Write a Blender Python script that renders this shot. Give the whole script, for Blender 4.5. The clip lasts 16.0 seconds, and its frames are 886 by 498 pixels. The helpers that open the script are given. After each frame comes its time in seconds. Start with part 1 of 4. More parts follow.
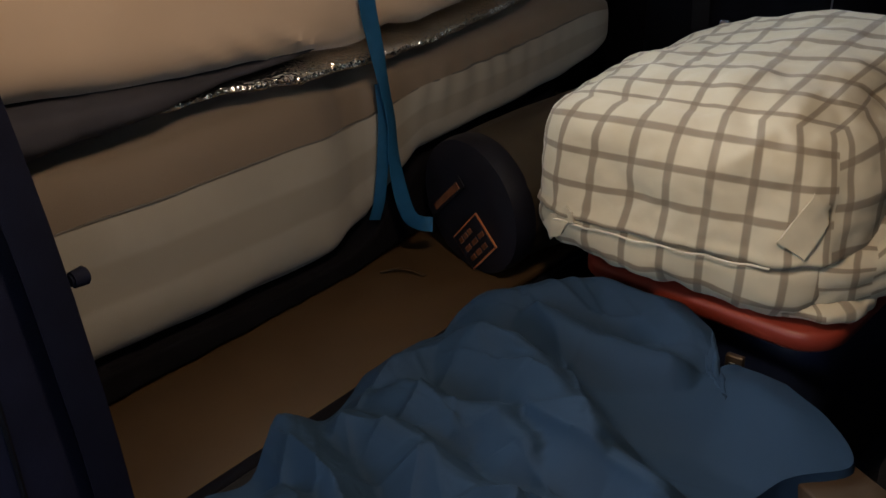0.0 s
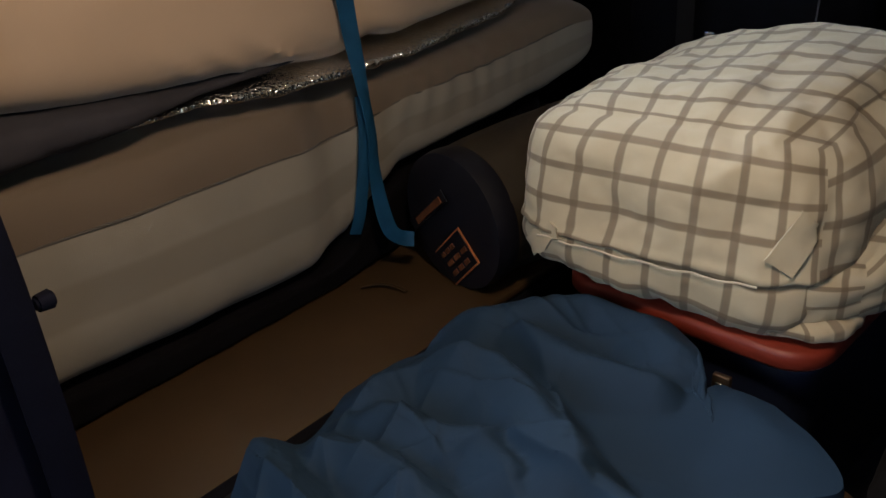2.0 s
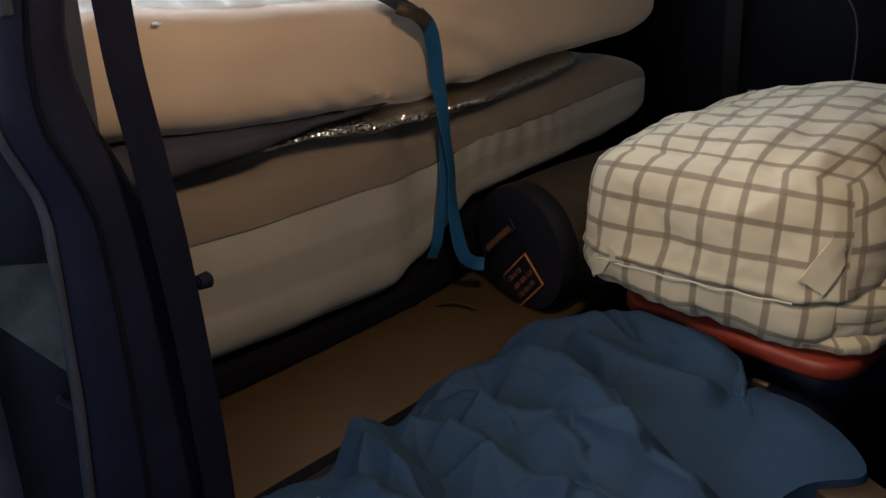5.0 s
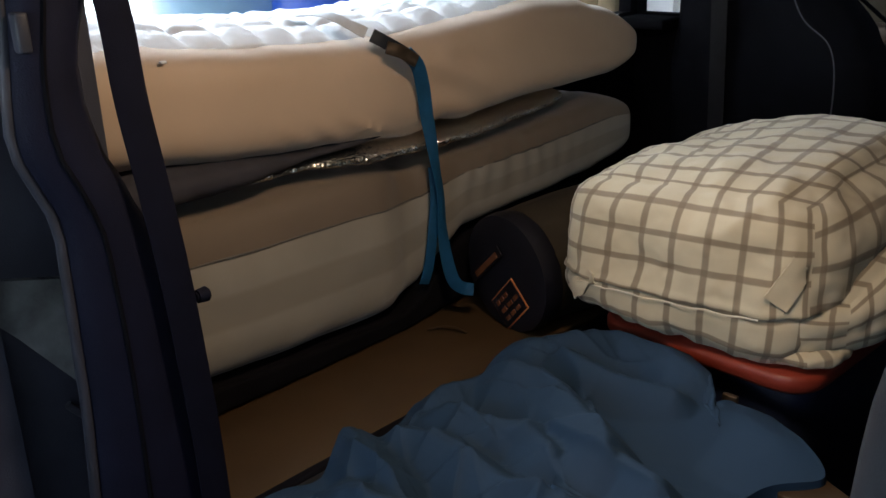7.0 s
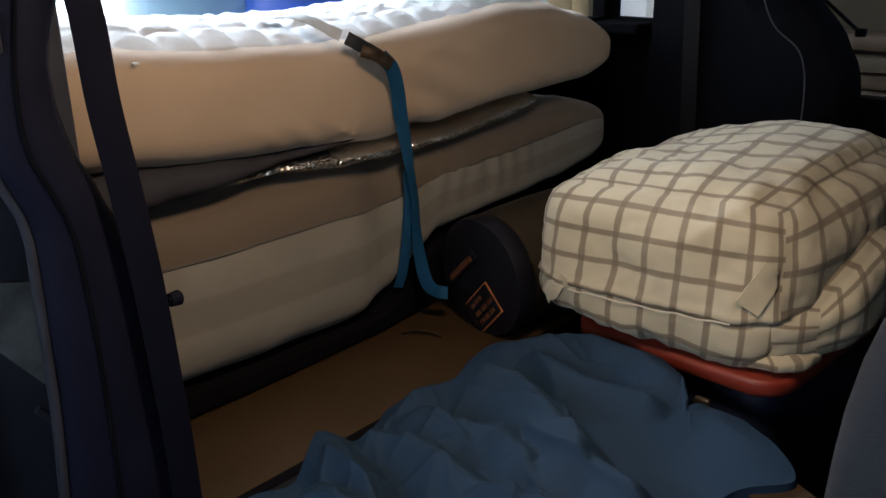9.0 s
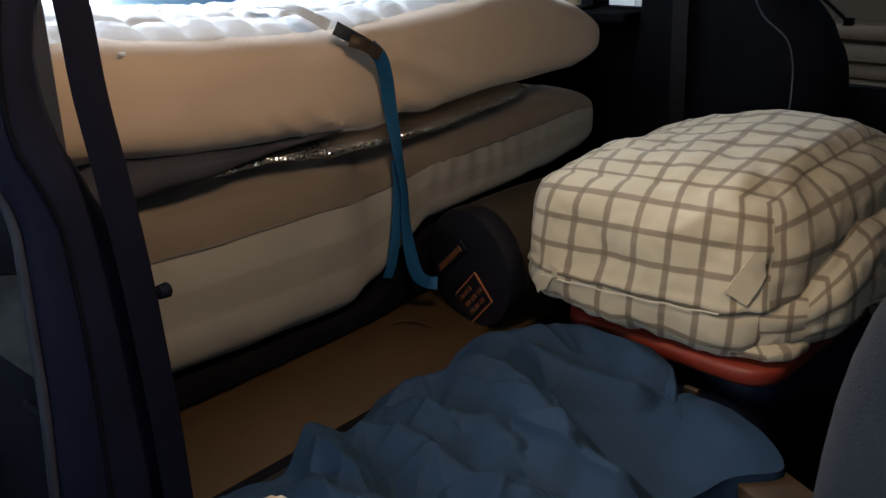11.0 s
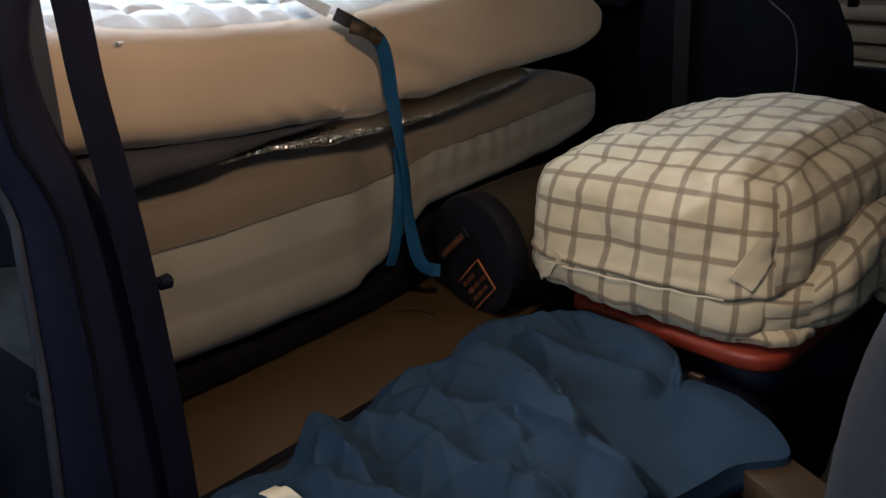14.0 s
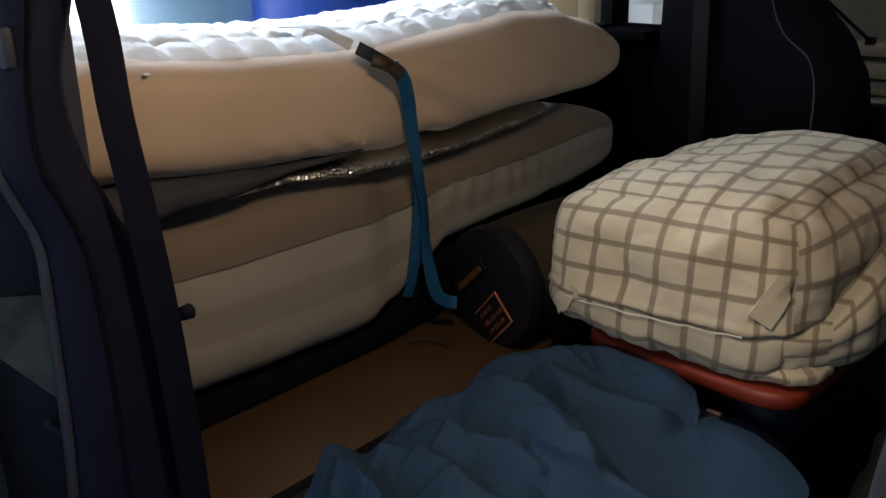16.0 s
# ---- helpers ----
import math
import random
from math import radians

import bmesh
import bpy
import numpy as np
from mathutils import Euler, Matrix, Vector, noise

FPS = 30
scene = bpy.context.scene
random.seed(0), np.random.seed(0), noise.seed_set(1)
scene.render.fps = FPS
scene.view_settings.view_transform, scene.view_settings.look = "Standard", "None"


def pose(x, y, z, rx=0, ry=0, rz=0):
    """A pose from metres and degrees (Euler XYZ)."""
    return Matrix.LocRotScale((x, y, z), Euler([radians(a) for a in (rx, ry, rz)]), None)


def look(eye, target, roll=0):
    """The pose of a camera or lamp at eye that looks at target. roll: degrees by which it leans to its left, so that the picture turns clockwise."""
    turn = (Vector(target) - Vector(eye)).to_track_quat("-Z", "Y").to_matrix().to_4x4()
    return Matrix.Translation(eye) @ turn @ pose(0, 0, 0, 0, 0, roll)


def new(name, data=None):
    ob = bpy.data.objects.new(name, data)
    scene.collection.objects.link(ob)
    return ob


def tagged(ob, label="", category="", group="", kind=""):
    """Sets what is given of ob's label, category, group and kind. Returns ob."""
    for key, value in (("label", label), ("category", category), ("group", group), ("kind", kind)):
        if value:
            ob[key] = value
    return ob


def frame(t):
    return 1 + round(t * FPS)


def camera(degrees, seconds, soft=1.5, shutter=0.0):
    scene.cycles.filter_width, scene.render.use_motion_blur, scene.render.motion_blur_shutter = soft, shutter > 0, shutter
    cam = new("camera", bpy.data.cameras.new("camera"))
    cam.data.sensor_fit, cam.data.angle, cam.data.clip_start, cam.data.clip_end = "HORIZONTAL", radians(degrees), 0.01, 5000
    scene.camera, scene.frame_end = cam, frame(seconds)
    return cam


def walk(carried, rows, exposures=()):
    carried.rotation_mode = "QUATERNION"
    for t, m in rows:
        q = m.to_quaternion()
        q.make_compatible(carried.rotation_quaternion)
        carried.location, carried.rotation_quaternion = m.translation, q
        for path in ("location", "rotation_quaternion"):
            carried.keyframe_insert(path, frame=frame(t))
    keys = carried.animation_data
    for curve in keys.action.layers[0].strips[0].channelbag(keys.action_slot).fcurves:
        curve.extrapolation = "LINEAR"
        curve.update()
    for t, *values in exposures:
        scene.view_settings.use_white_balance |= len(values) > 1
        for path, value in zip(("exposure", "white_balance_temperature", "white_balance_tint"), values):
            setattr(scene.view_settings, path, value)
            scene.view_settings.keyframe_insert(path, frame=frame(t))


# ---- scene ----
from mathutils.bvhtree import BVHTree

cam = camera(50.0, 16.0)
PATH = [
    (0, (0.166, -0.082, 0.9), (-1.023, 1.253, 0.004), -2.7),
    (0.5, (0.149, -0.041, 0.9), (-1.056, 1.284, 0.01), -2.0),
    (1, (0.146, -0.041, 0.901), (-1.061, 1.286, 0.017), -2.3),
    (1.5, (0.143, -0.047, 0.898), (-1.035, 1.298, 0.001), -2.2),
    (2, (0.144, -0.049, 0.901), (-1.023, 1.312, 0.014), -2.2),
    (2.5, (0.139, -0.053, 0.898), (-1.016, 1.319, 0.013), -1.8),
    (3, (0.143, -0.051, 0.901), (-0.995, 1.333, 0.011), -1.6),
    (3.5, (0.146, -0.062, 0.899), (-0.977, 1.331, 0.006), -1.1),
    (4, (0.153, -0.122, 0.901), (-0.951, 1.289, 0.012), -1.9),
    (4.5, (0.141, -0.215, 0.898), (-0.966, 1.2, 0.02), -1.1),
    (4.7, (0.188, -0.251, 0.919), (-1.041, 1.104, 0.11), -1.4),
    (6.8, (0.367, -0.33, 0.933), (-0.946, 1.018, 0.254), -1.8),
    (7, (0.371, -0.334, 0.925), (-0.93, 1.027, 0.252), -2.1),
    (7.5, (0.369, -0.336, 0.925), (-0.904, 1.05, 0.247), -1.7),
    (8, (0.368, -0.336, 0.928), (-0.894, 1.059, 0.249), -1.3),
    (8.5, (0.368, -0.335, 0.927), (-0.895, 1.064, 0.258), -1.3),
    (11, (0.365, -0.332, 0.93), (-0.873, 1.077, 0.237), -1.3),
    (11.5, (0.361, -0.331, 0.93), (-0.872, 1.081, 0.232), -1.3),
    (12, (0.366, -0.329, 0.928), (-0.87, 1.076, 0.221), -1.5),
    (12.5, (0.365, -0.327, 0.928), (-0.87, 1.076, 0.216), -1.7),
    (13, (0.364, -0.323, 0.927), (-0.865, 1.078, 0.201), -1.9),
    (13.5, (0.362, -0.322, 0.929), (-0.869, 1.078, 0.204), -2.0),
    (14, (0.356, -0.322, 0.932), (-0.879, 1.074, 0.208), -1.8),
    (14.5, (0.349, -0.333, 0.938), (-0.913, 1.052, 0.238), -1.5),
    (15, (0.349, -0.338, 0.946), (-0.93, 1.046, 0.275), -1.4),
    (15.5, (0.348, -0.338, 0.943), (-0.924, 1.055, 0.279), -1.4),
    (16, (0.347, -0.334, 0.943), (-0.918, 1.064, 0.275), -1.2),
]
EXPOSURE = [(0, -0.15), (3.5, -0.25), (4.5, -0.2), (7, -0.15), (8.5, -0.2), (11, -0.2), (13, -0.22), (13.8, -0.2), (14.5, -0.05), (15, -0.32), (16, -0.4)]
walk(cam, [(t, look(eye, target, roll)) for t, eye, target, roll in PATH], EXPOSURE)

# ---------------------------------------------------------------- world and light
world = bpy.data.worlds.new("world")
scene.world = world
world.use_nodes = True
wn = world.node_tree
sky = wn.nodes.new("ShaderNodeTexSky")
sky.sky_type = "NISHITA"
sky.sun_disc = False
sky.sun_elevation = radians(40)
sky.sun_rotation = radians(200)
wn.links.new(sky.outputs["Color"], wn.nodes["Background"].inputs["Color"])
wn.nodes["Background"].inputs["Strength"].default_value = 0.22


def lamp_area(name, m, size, watts, colour, size_y=None):
    data = bpy.data.lights.new(name, "AREA")
    data.energy, data.color, data.size = watts, colour, size
    if size_y:
        data.shape, data.size_y = "RECTANGLE", size_y
    else:
        data.shape = "DISK"
    ob = new(name, data)
    ob.matrix_world = m
    return ob


DOME = (-0.30, 0.58, 1.17)
lamp_area("dome_lamp", pose(*DOME, 0, 0, 0), 0.14, 8.4, (1.0, 0.745, 0.52))
# daylight that falls in through the side window over the mattress
lamp_area("side_daylight", look((-1.57, 1.1, 1.02), (-1.33, 1.1, 0.72)), 1.5, 7.0, (0.75, 0.87, 1.0), 0.30).data.spread = radians(80)
# daylight that falls in through the front door's window
lamp_area("door_daylight", look((-0.92, -0.61, 0.86), (-0.35, 0.75, 0.15)), 1.1, 5.5, (0.70, 0.84, 1.0), 0.42)
# weak added fill from the far side that lifts the pillar, no known source
lamp_area("far_side_fill", look((0.97, -0.62, 0.86), (-1.0, 0.9, 0.30)), 1.1, 2.0, (0.78, 0.87, 1.0), 0.42)
# daylight that falls in through the windscreen behind the camera
lamp_area("windscreen_daylight", look((-0.1, -1.42, 0.85), (-0.6, 0.6, 0.3)), 1.3, 4.5, (0.70, 0.83, 1.0), 0.5)


# ---------------------------------------------------------------- materials
def mat(name, base, rough=0.8, metal=0.0, vary=0.15, scale=8.0, bump=0.2, grain=300.0, sheen=0.0, spec=0.3):
    """A surface with stains at one scale and grain at another."""
    m = bpy.data.materials.new(name)
    m.use_nodes = True
    nt = m.node_tree
    b = nt.nodes["Principled BSDF"]
    b.inputs["Roughness"].default_value = rough
    b.inputs["Metallic"].default_value = metal
    b.inputs["Specular IOR Level"].default_value = spec
    if sheen:
        b.inputs["Sheen Weight"].default_value = sheen
    tc = nt.nodes.new("ShaderNodeTexCoord")
    n1 = nt.nodes.new("ShaderNodeTexNoise")
    n1.inputs["Scale"].default_value = scale
    n1.inputs["Detail"].default_value = 5
    nt.links.new(tc.outputs["Object"], n1.inputs["Vector"])
    ramp = nt.nodes.new("ShaderNodeMapRange")
    ramp.inputs["From Min"].default_value, ramp.inputs["From Max"].default_value = 0.3, 0.7
    ramp.inputs["To Min"].default_value, ramp.inputs["To Max"].default_value = 1 - vary, 1 + vary
    nt.links.new(n1.outputs["Fac"], ramp.inputs["Value"])
    mul = nt.nodes.new("ShaderNodeVectorMath")
    mul.operation = "SCALE"
    mul.inputs[0].default_value = base
    nt.links.new(ramp.outputs["Result"], mul.inputs["Scale"])
    nt.links.new(mul.outputs["Vector"], b.inputs["Base Color"])
    n2 = nt.nodes.new("ShaderNodeTexNoise")
    n2.inputs["Scale"].default_value = grain
    n2.inputs["Detail"].default_value = 3
    nt.links.new(tc.outputs["Object"], n2.inputs["Vector"])
    bp = nt.nodes.new("ShaderNodeBump")
    bp.inputs["Strength"].default_value = bump
    bp.inputs["Distance"].default_value = 0.002
    nt.links.new(n2.outputs["Fac"], bp.inputs["Height"])
    nt.links.new(bp.outputs["Normal"], b.inputs["Normal"])
    return m


def colour_input(m):
    """The node tree, the shader and what feeds its base colour."""
    nt = m.node_tree
    b = nt.nodes["Principled BSDF"]
    return nt, b, b.inputs["Base Color"].links[0].from_socket


def mixed(nt, fac, a, colour):
    """a where fac is 0 and colour where it is 1."""
    mx = nt.nodes.new("ShaderNodeMix")
    mx.data_type = "RGBA"
    nt.links.new(fac, mx.inputs[0])
    nt.links.new(a, mx.inputs[6])
    mx.inputs[7].default_value = (*colour, 1)
    return mx.outputs[2]


def maths(nt, op, a, b=None, c=None):
    n = nt.nodes.new("ShaderNodeMath")
    n.operation = op
    for k, v in enumerate((a, b, c)):
        if v is None:
            continue
        if isinstance(v, (int, float)):
            n.inputs[k].default_value = v
        else:
            nt.links.new(v, n.inputs[k])
    return n.outputs[0]


def plaid(name, base, line, nx=0.068, ny=0.056, width=0.19):
    """Woven check: thin lines both ways on the UV, in metres, darker where they cross."""
    m = mat(name, base, 0.85, vary=0.05, scale=14, bump=0.25, grain=900, sheen=0.2)
    nt, b, base_out = colour_input(m)
    tc = nt.nodes.new("ShaderNodeTexCoord")
    sep = nt.nodes.new("ShaderNodeSeparateXYZ")
    nt.links.new(tc.outputs["UV"], sep.inputs[0])
    out = base_out
    for axis, pitch in (("X", nx), ("Y", ny)):
        cell = maths(nt, "FRACT", maths(nt, "DIVIDE", sep.outputs[axis], pitch))
        off = maths(nt, "ABSOLUTE", maths(nt, "SUBTRACT", cell, 0.5))
        soft = nt.nodes.new("ShaderNodeMapRange")
        soft.interpolation_type = "SMOOTHSTEP"
        soft.inputs["From Min"].default_value, soft.inputs["From Max"].default_value = width / 2 - 0.02, width / 2 + 0.03
        soft.inputs["To Min"].default_value, soft.inputs["To Max"].default_value = 0.78, 0.0
        nt.links.new(off, soft.inputs["Value"])
        out = mixed(nt, soft.outputs["Result"], out, line)
    nt.links.new(out, b.inputs["Base Color"])
    return m


M_SHEET = mat("fitted_sheet", (0.50, 0.375, 0.27), 0.75, vary=0.05, scale=5, bump=0.15, grain=900, sheen=0.3)
M_QUILT = mat("quilted_cotton", (0.76, 0.78, 0.81), 0.85, vary=0.04, scale=20, bump=0.3, grain=700)
M_GREY = mat("grey_blanket", (0.036, 0.035, 0.044), 0.85, vary=0.15, scale=10, bump=0.3, grain=500)
M_PLAID = plaid("checked_cotton", (0.525, 0.460, 0.328), (0.19, 0.145, 0.10))
M_BLUE = mat("blue_cotton", (0.0135, 0.0345, 0.069), 0.75, vary=0.06, scale=6, bump=0.2, grain=800, spec=0.2)
def crinkle(m, scale, depth):
    """Sharp little creases over a cloth, on top of its weave."""
    nt = m.node_tree
    b = nt.nodes["Principled BSDF"]
    tc = nt.nodes.new("ShaderNodeTexCoord")
    warp = nt.nodes.new("ShaderNodeTexNoise")
    warp.inputs["Scale"].default_value = scale * 0.6
    nt.links.new(tc.outputs["Object"], warp.inputs["Vector"])
    mixv = nt.nodes.new("ShaderNodeVectorMath")
    mixv.operation = "MULTIPLY_ADD"
    mixv.inputs[1].default_value = (0.10, 0.10, 0.10)
    nt.links.new(warp.outputs["Color"], mixv.inputs[0])
    nt.links.new(tc.outputs["Object"], mixv.inputs[2])
    v = nt.nodes.new("ShaderNodeTexVoronoi")
    v.feature = "DISTANCE_TO_EDGE"
    v.inputs["Scale"].default_value = scale
    nt.links.new(mixv.outputs["Vector"], v.inputs["Vector"])
    bp = nt.nodes.new("ShaderNodeBump")
    bp.inputs["Strength"].default_value = 0.55
    bp.inputs["Distance"].default_value = depth
    nt.links.new(v.outputs["Distance"], bp.inputs["Height"])
    nt.links.new(b.inputs["Normal"].links[0].from_socket, bp.inputs["Normal"])
    nt.links.new(bp.outputs["Normal"], b.inputs["Normal"])


crinkle(M_PLAID, 13.0, 0.006)


def wrinkle(m, scale, depth):
    """Fine sharp ridges over a cloth."""
    nt = m.node_tree
    b = nt.nodes["Principled BSDF"]
    tc = nt.nodes.new("ShaderNodeTexCoord")
    n = nt.nodes.new("ShaderNodeTexNoise")
    n.noise_type = "RIDGED_MULTIFRACTAL"
    n.inputs["Scale"].default_value = scale
    n.inputs["Detail"].default_value = 2.0
    n.inputs["Distortion"].default_value = 0.6
    nt.links.new(tc.outputs["Object"], n.inputs["Vector"])
    bp = nt.nodes.new("ShaderNodeBump")
    bp.inputs["Strength"].default_value = 0.5
    bp.inputs["Distance"].default_value = depth
    nt.links.new(n.outputs["Fac"], bp.inputs["Height"])
    nt.links.new(b.inputs["Normal"].links[0].from_socket, bp.inputs["Normal"])
    nt.links.new(bp.outputs["Normal"], b.inputs["Normal"])


wrinkle(M_BLUE, 7.0, 0.012)
M_DOOR = mat("grey_door_plastic", (0.036, 0.039, 0.056), 0.5, vary=0.2, scale=9, bump=0.4, grain=450, spec=0.3)
M_CREAM = mat("cream_seam", (0.66, 0.60, 0.47), 0.8, vary=0.1, scale=30)
M_STRAP = mat("blue_webbing", (0.008, 0.072, 0.160), 0.6, vary=0.12, scale=40, bump=0.5, grain=600)
M_STRAP_CLEAR = mat("pale_webbing", (0.55, 0.58, 0.62), 0.5, vary=0.1, scale=40, bump=0.3, grain=600)
M_BUCKLE = mat("dull_steel", (0.10, 0.075, 0.055), 0.4, 0.8, vary=0.2, scale=60)
M_BLACKSTRAP = mat("dark_webbing", (0.015, 0.018, 0.025), 0.6)
M_BOARD = mat("brown_hardboard", (0.045, 0.0255, 0.0105), 0.55, vary=0.12, scale=7, bump=0.12, grain=250)
M_DARK = mat("black_trim", (0.0045, 0.0048, 0.0072), 0.8, vary=0.25, scale=12, bump=0.4, grain=500, spec=0.06)
M_PILLAR = mat("charcoal_plastic", (0.008, 0.009, 0.021), 0.6, vary=0.2, scale=9, bump=0.4, grain=450, spec=0.12)
M_EDGE = mat("grey_door_seal", (0.034, 0.036, 0.048), 0.5, vary=0.15, scale=20)
M_BELT = mat("belt_webbing", (0.005, 0.0055, 0.013), 0.7, vary=0.1, scale=30, bump=0.6, grain=700, spec=0.1)
M_REARBELT = mat("grey_belt_webbing", (0.011, 0.0105, 0.012), 0.7, vary=0.1, scale=30, bump=0.5, grain=700, spec=0.15)
M_VOID = mat("void_black", (0.0042, 0.0039, 0.0052), 0.95, vary=0.25, scale=14, bump=0.6, grain=260, spec=0.1)
M_CARPET = mat("dark_carpet", (0.009, 0.009, 0.010), 0.95, vary=0.3, scale=15, bump=0.8, grain=300)
M_SACK = mat("black_nylon", (0.006, 0.006, 0.010), 0.5, vary=0.2, scale=18, bump=0.3, grain=500)
M_OLIVE = mat("olive_nylon", (0.030, 0.023, 0.014), 0.55, vary=0.25, scale=12, bump=0.3, grain=500)
M_ORANGE = mat("orange_print", (0.42, 0.13, 0.04), 0.6, vary=0.15, scale=30)
M_DIMPRINT = mat("worn_orange_print", (0.13, 0.045, 0.018), 0.7, vary=0.3, scale=40)
M_RED = mat("red_plastic", (0.22, 0.030, 0.016), 0.42, vary=0.08, scale=12, bump=0.1, spec=0.5)
M_NAVY = mat("navy_plastic", (0.006, 0.010, 0.028), 0.45, vary=0.15, scale=12, bump=0.1, spec=0.5)
M_SEAT = mat("grey_seat_cloth", (0.025, 0.027, 0.033), 0.9, vary=0.08, scale=14, bump=0.2, grain=700, spec=0.15)
M_WOOD = mat("raw_pine", (0.040, 0.024, 0.012), 0.65, vary=0.2, scale=9, bump=0.2, grain=120)
M_HEAD = mat("grey_headliner", (0.30, 0.29, 0.28), 0.95, vary=0.05, scale=15, bump=0.4, grain=500)
M_WHITE = mat("white_paint", (0.78, 0.77, 0.74), 0.6, vary=0.05, scale=6)
M_TAN = mat("tan_cardboard", (0.22, 0.16, 0.085), 0.8, vary=0.1, scale=8)
M_BARREL = mat("blue_drum_plastic", (0.015, 0.09, 0.55), 0.4, vary=0.1, scale=5, spec=0.5)
M_PALEBLUE = mat("pale_blue_plastic", (0.30, 0.52, 0.72), 0.4, vary=0.08, scale=5, spec=0.5)
M_CONCRETE = mat("garage_concrete", (0.33, 0.32, 0.30), 0.9, vary=0.2, scale=2)
M_BROWN = mat("brown_panel_wall", (0.040, 0.030, 0.017), 0.8, vary=0.15, scale=3)
M_POCKET = mat("glossy_grey_plastic", (0.18, 0.19, 0.19), 0.22, vary=0.4, scale=14, bump=1.0, grain=45, spec=0.6)
M_STEEL = mat("chrome", (0.6, 0.6, 0.6), 0.25, 1.0, vary=0.1, scale=40)
M_PIPING = mat("pale_piping", (0.10, 0.10, 0.11), 0.5, vary=0.1, scale=40)


def mattress_ticking():
    """Cream ticking with a tan border band and faint woven stripes along its side."""
    m = mat("mattress_ticking", (0.30, 0.277, 0.230), 0.8, vary=0.06, scale=9, bump=0.25, grain=500, sheen=0.2)
    nt, b, out = colour_input(m)
    tc = nt.nodes.new("ShaderNodeTexCoord")
    sep = nt.nodes.new("ShaderNodeSeparateXYZ")
    nt.links.new(tc.outputs["UV"], sep.inputs[0])

    def band(lo, hi, edge):
        a = nt.nodes.new("ShaderNodeMapRange")
        a.interpolation_type = "SMOOTHSTEP"
        a.inputs["From Min"].default_value, a.inputs["From Max"].default_value = lo - edge, lo + edge
        nt.links.new(sep.outputs["Y"], a.inputs["Value"])
        c = nt.nodes.new("ShaderNodeMapRange")
        c.interpolation_type = "SMOOTHSTEP"
        c.inputs["From Min"].default_value, c.inputs["From Max"].default_value = hi - edge, hi + edge
        c.inputs["To Min"].default_value, c.inputs["To Max"].default_value = 1, 0
        nt.links.new(sep.outputs["Y"], c.inputs["Value"])
        return maths(nt, "MULTIPLY", a.outputs["Result"], c.outputs["Result"])

    out = mixed(nt, band(0.725, 2.0, 0.008), out, (0.155, 0.120, 0.088))
    out = mixed(nt, maths(nt, "MULTIPLY", band(0.33, 0.52, 0.02), 0.7), out, (0.225, 0.205, 0.168))
    out = mixed(nt, band(-1.0, 0.075, 0.008), out, (0.10, 0.09, 0.08))
    nt.links.new(out, b.inputs["Base Color"])
    return m


def crinkled_foil():
    m = bpy.data.materials.new("crinkled_foil")
    m.use_nodes = True
    nt = m.node_tree
    b = nt.nodes["Principled BSDF"]
    b.inputs["Base Color"].default_value = (0.80, 0.77, 0.72, 1)
    b.inputs["Metallic"].default_value = 1.0
    b.inputs["Roughness"].default_value = 0.20
    tc = nt.nodes.new("ShaderNodeTexCoord")
    v = nt.nodes.new("ShaderNodeTexVoronoi")
    v.inputs["Scale"].default_value = 150
    nt.links.new(tc.outputs["Object"], v.inputs["Vector"])
    n = nt.nodes.new("ShaderNodeTexNoise")
    n.inputs["Scale"].default_value = 60
    nt.links.new(tc.outputs["Object"], n.inputs["Vector"])
    bp = nt.nodes.new("ShaderNodeBump")
    bp.inputs["Strength"].default_value = 1.0
    bp.inputs["Distance"].default_value = 0.005
    nt.links.new(maths(nt, "ADD", v.outputs["Distance"], n.outputs["Fac"]), bp.inputs["Height"])
    nt.links.new(bp.outputs["Normal"], b.inputs["Normal"])
    return m


M_TICK = mattress_ticking()
M_FOIL = crinkled_foil()


def glass():
    m = bpy.data.materials.new("window_glass")
    m.use_nodes = True
    b = m.node_tree.nodes["Principled BSDF"]
    b.inputs["Base Color"].default_value = (0.93, 0.96, 0.96, 1)
    b.inputs["Transmission Weight"].default_value = 1.0
    b.inputs["Roughness"].default_value = 0.02
    b.inputs["IOR"].default_value = 1.1
    return m


M_GLASS = glass()


def glowing(name, colour, power):
    m = bpy.data.materials.new(name)
    m.use_nodes = True
    b = m.node_tree.nodes["Principled BSDF"]
    b.inputs["Base Color"].default_value = (*colour, 1)
    b.inputs["Emission Color"].default_value = (*colour, 1)
    b.inputs["Emission Strength"].default_value = power
    return m


M_DAY = glowing("bright_daylight", (0.92, 0.96, 1.0), 4.5)
M_LENS = glowing("lamp_lens", (1.0, 0.82, 0.6), 4.0)


# ---------------------------------------------------------------- builders
def smooth(me, angle=50):
    for p in me.polygons:
        p.use_smooth = True
    me.set_sharp_from_angle(angle=radians(angle))


def part(name, bm, material, parent=None, label="", soft=True):
    me = bpy.data.meshes.new(name)
    bmesh.ops.recalc_face_normals(bm, faces=bm.faces[:])
    bm.to_mesh(me)
    bm.free()
    me.materials.append(material)
    if soft:
        smooth(me)
    ob = new(name, me)
    if parent is not None:
        ob.parent = parent
    if label:
        ob["label"] = label
    return ob


def thing(name, label, category, at=(0, 0, 0), group="", kind=""):
    ob = new(name)
    ob.location = at
    ob.empty_display_size = 0.05
    return tagged(ob, label, category, group, kind)


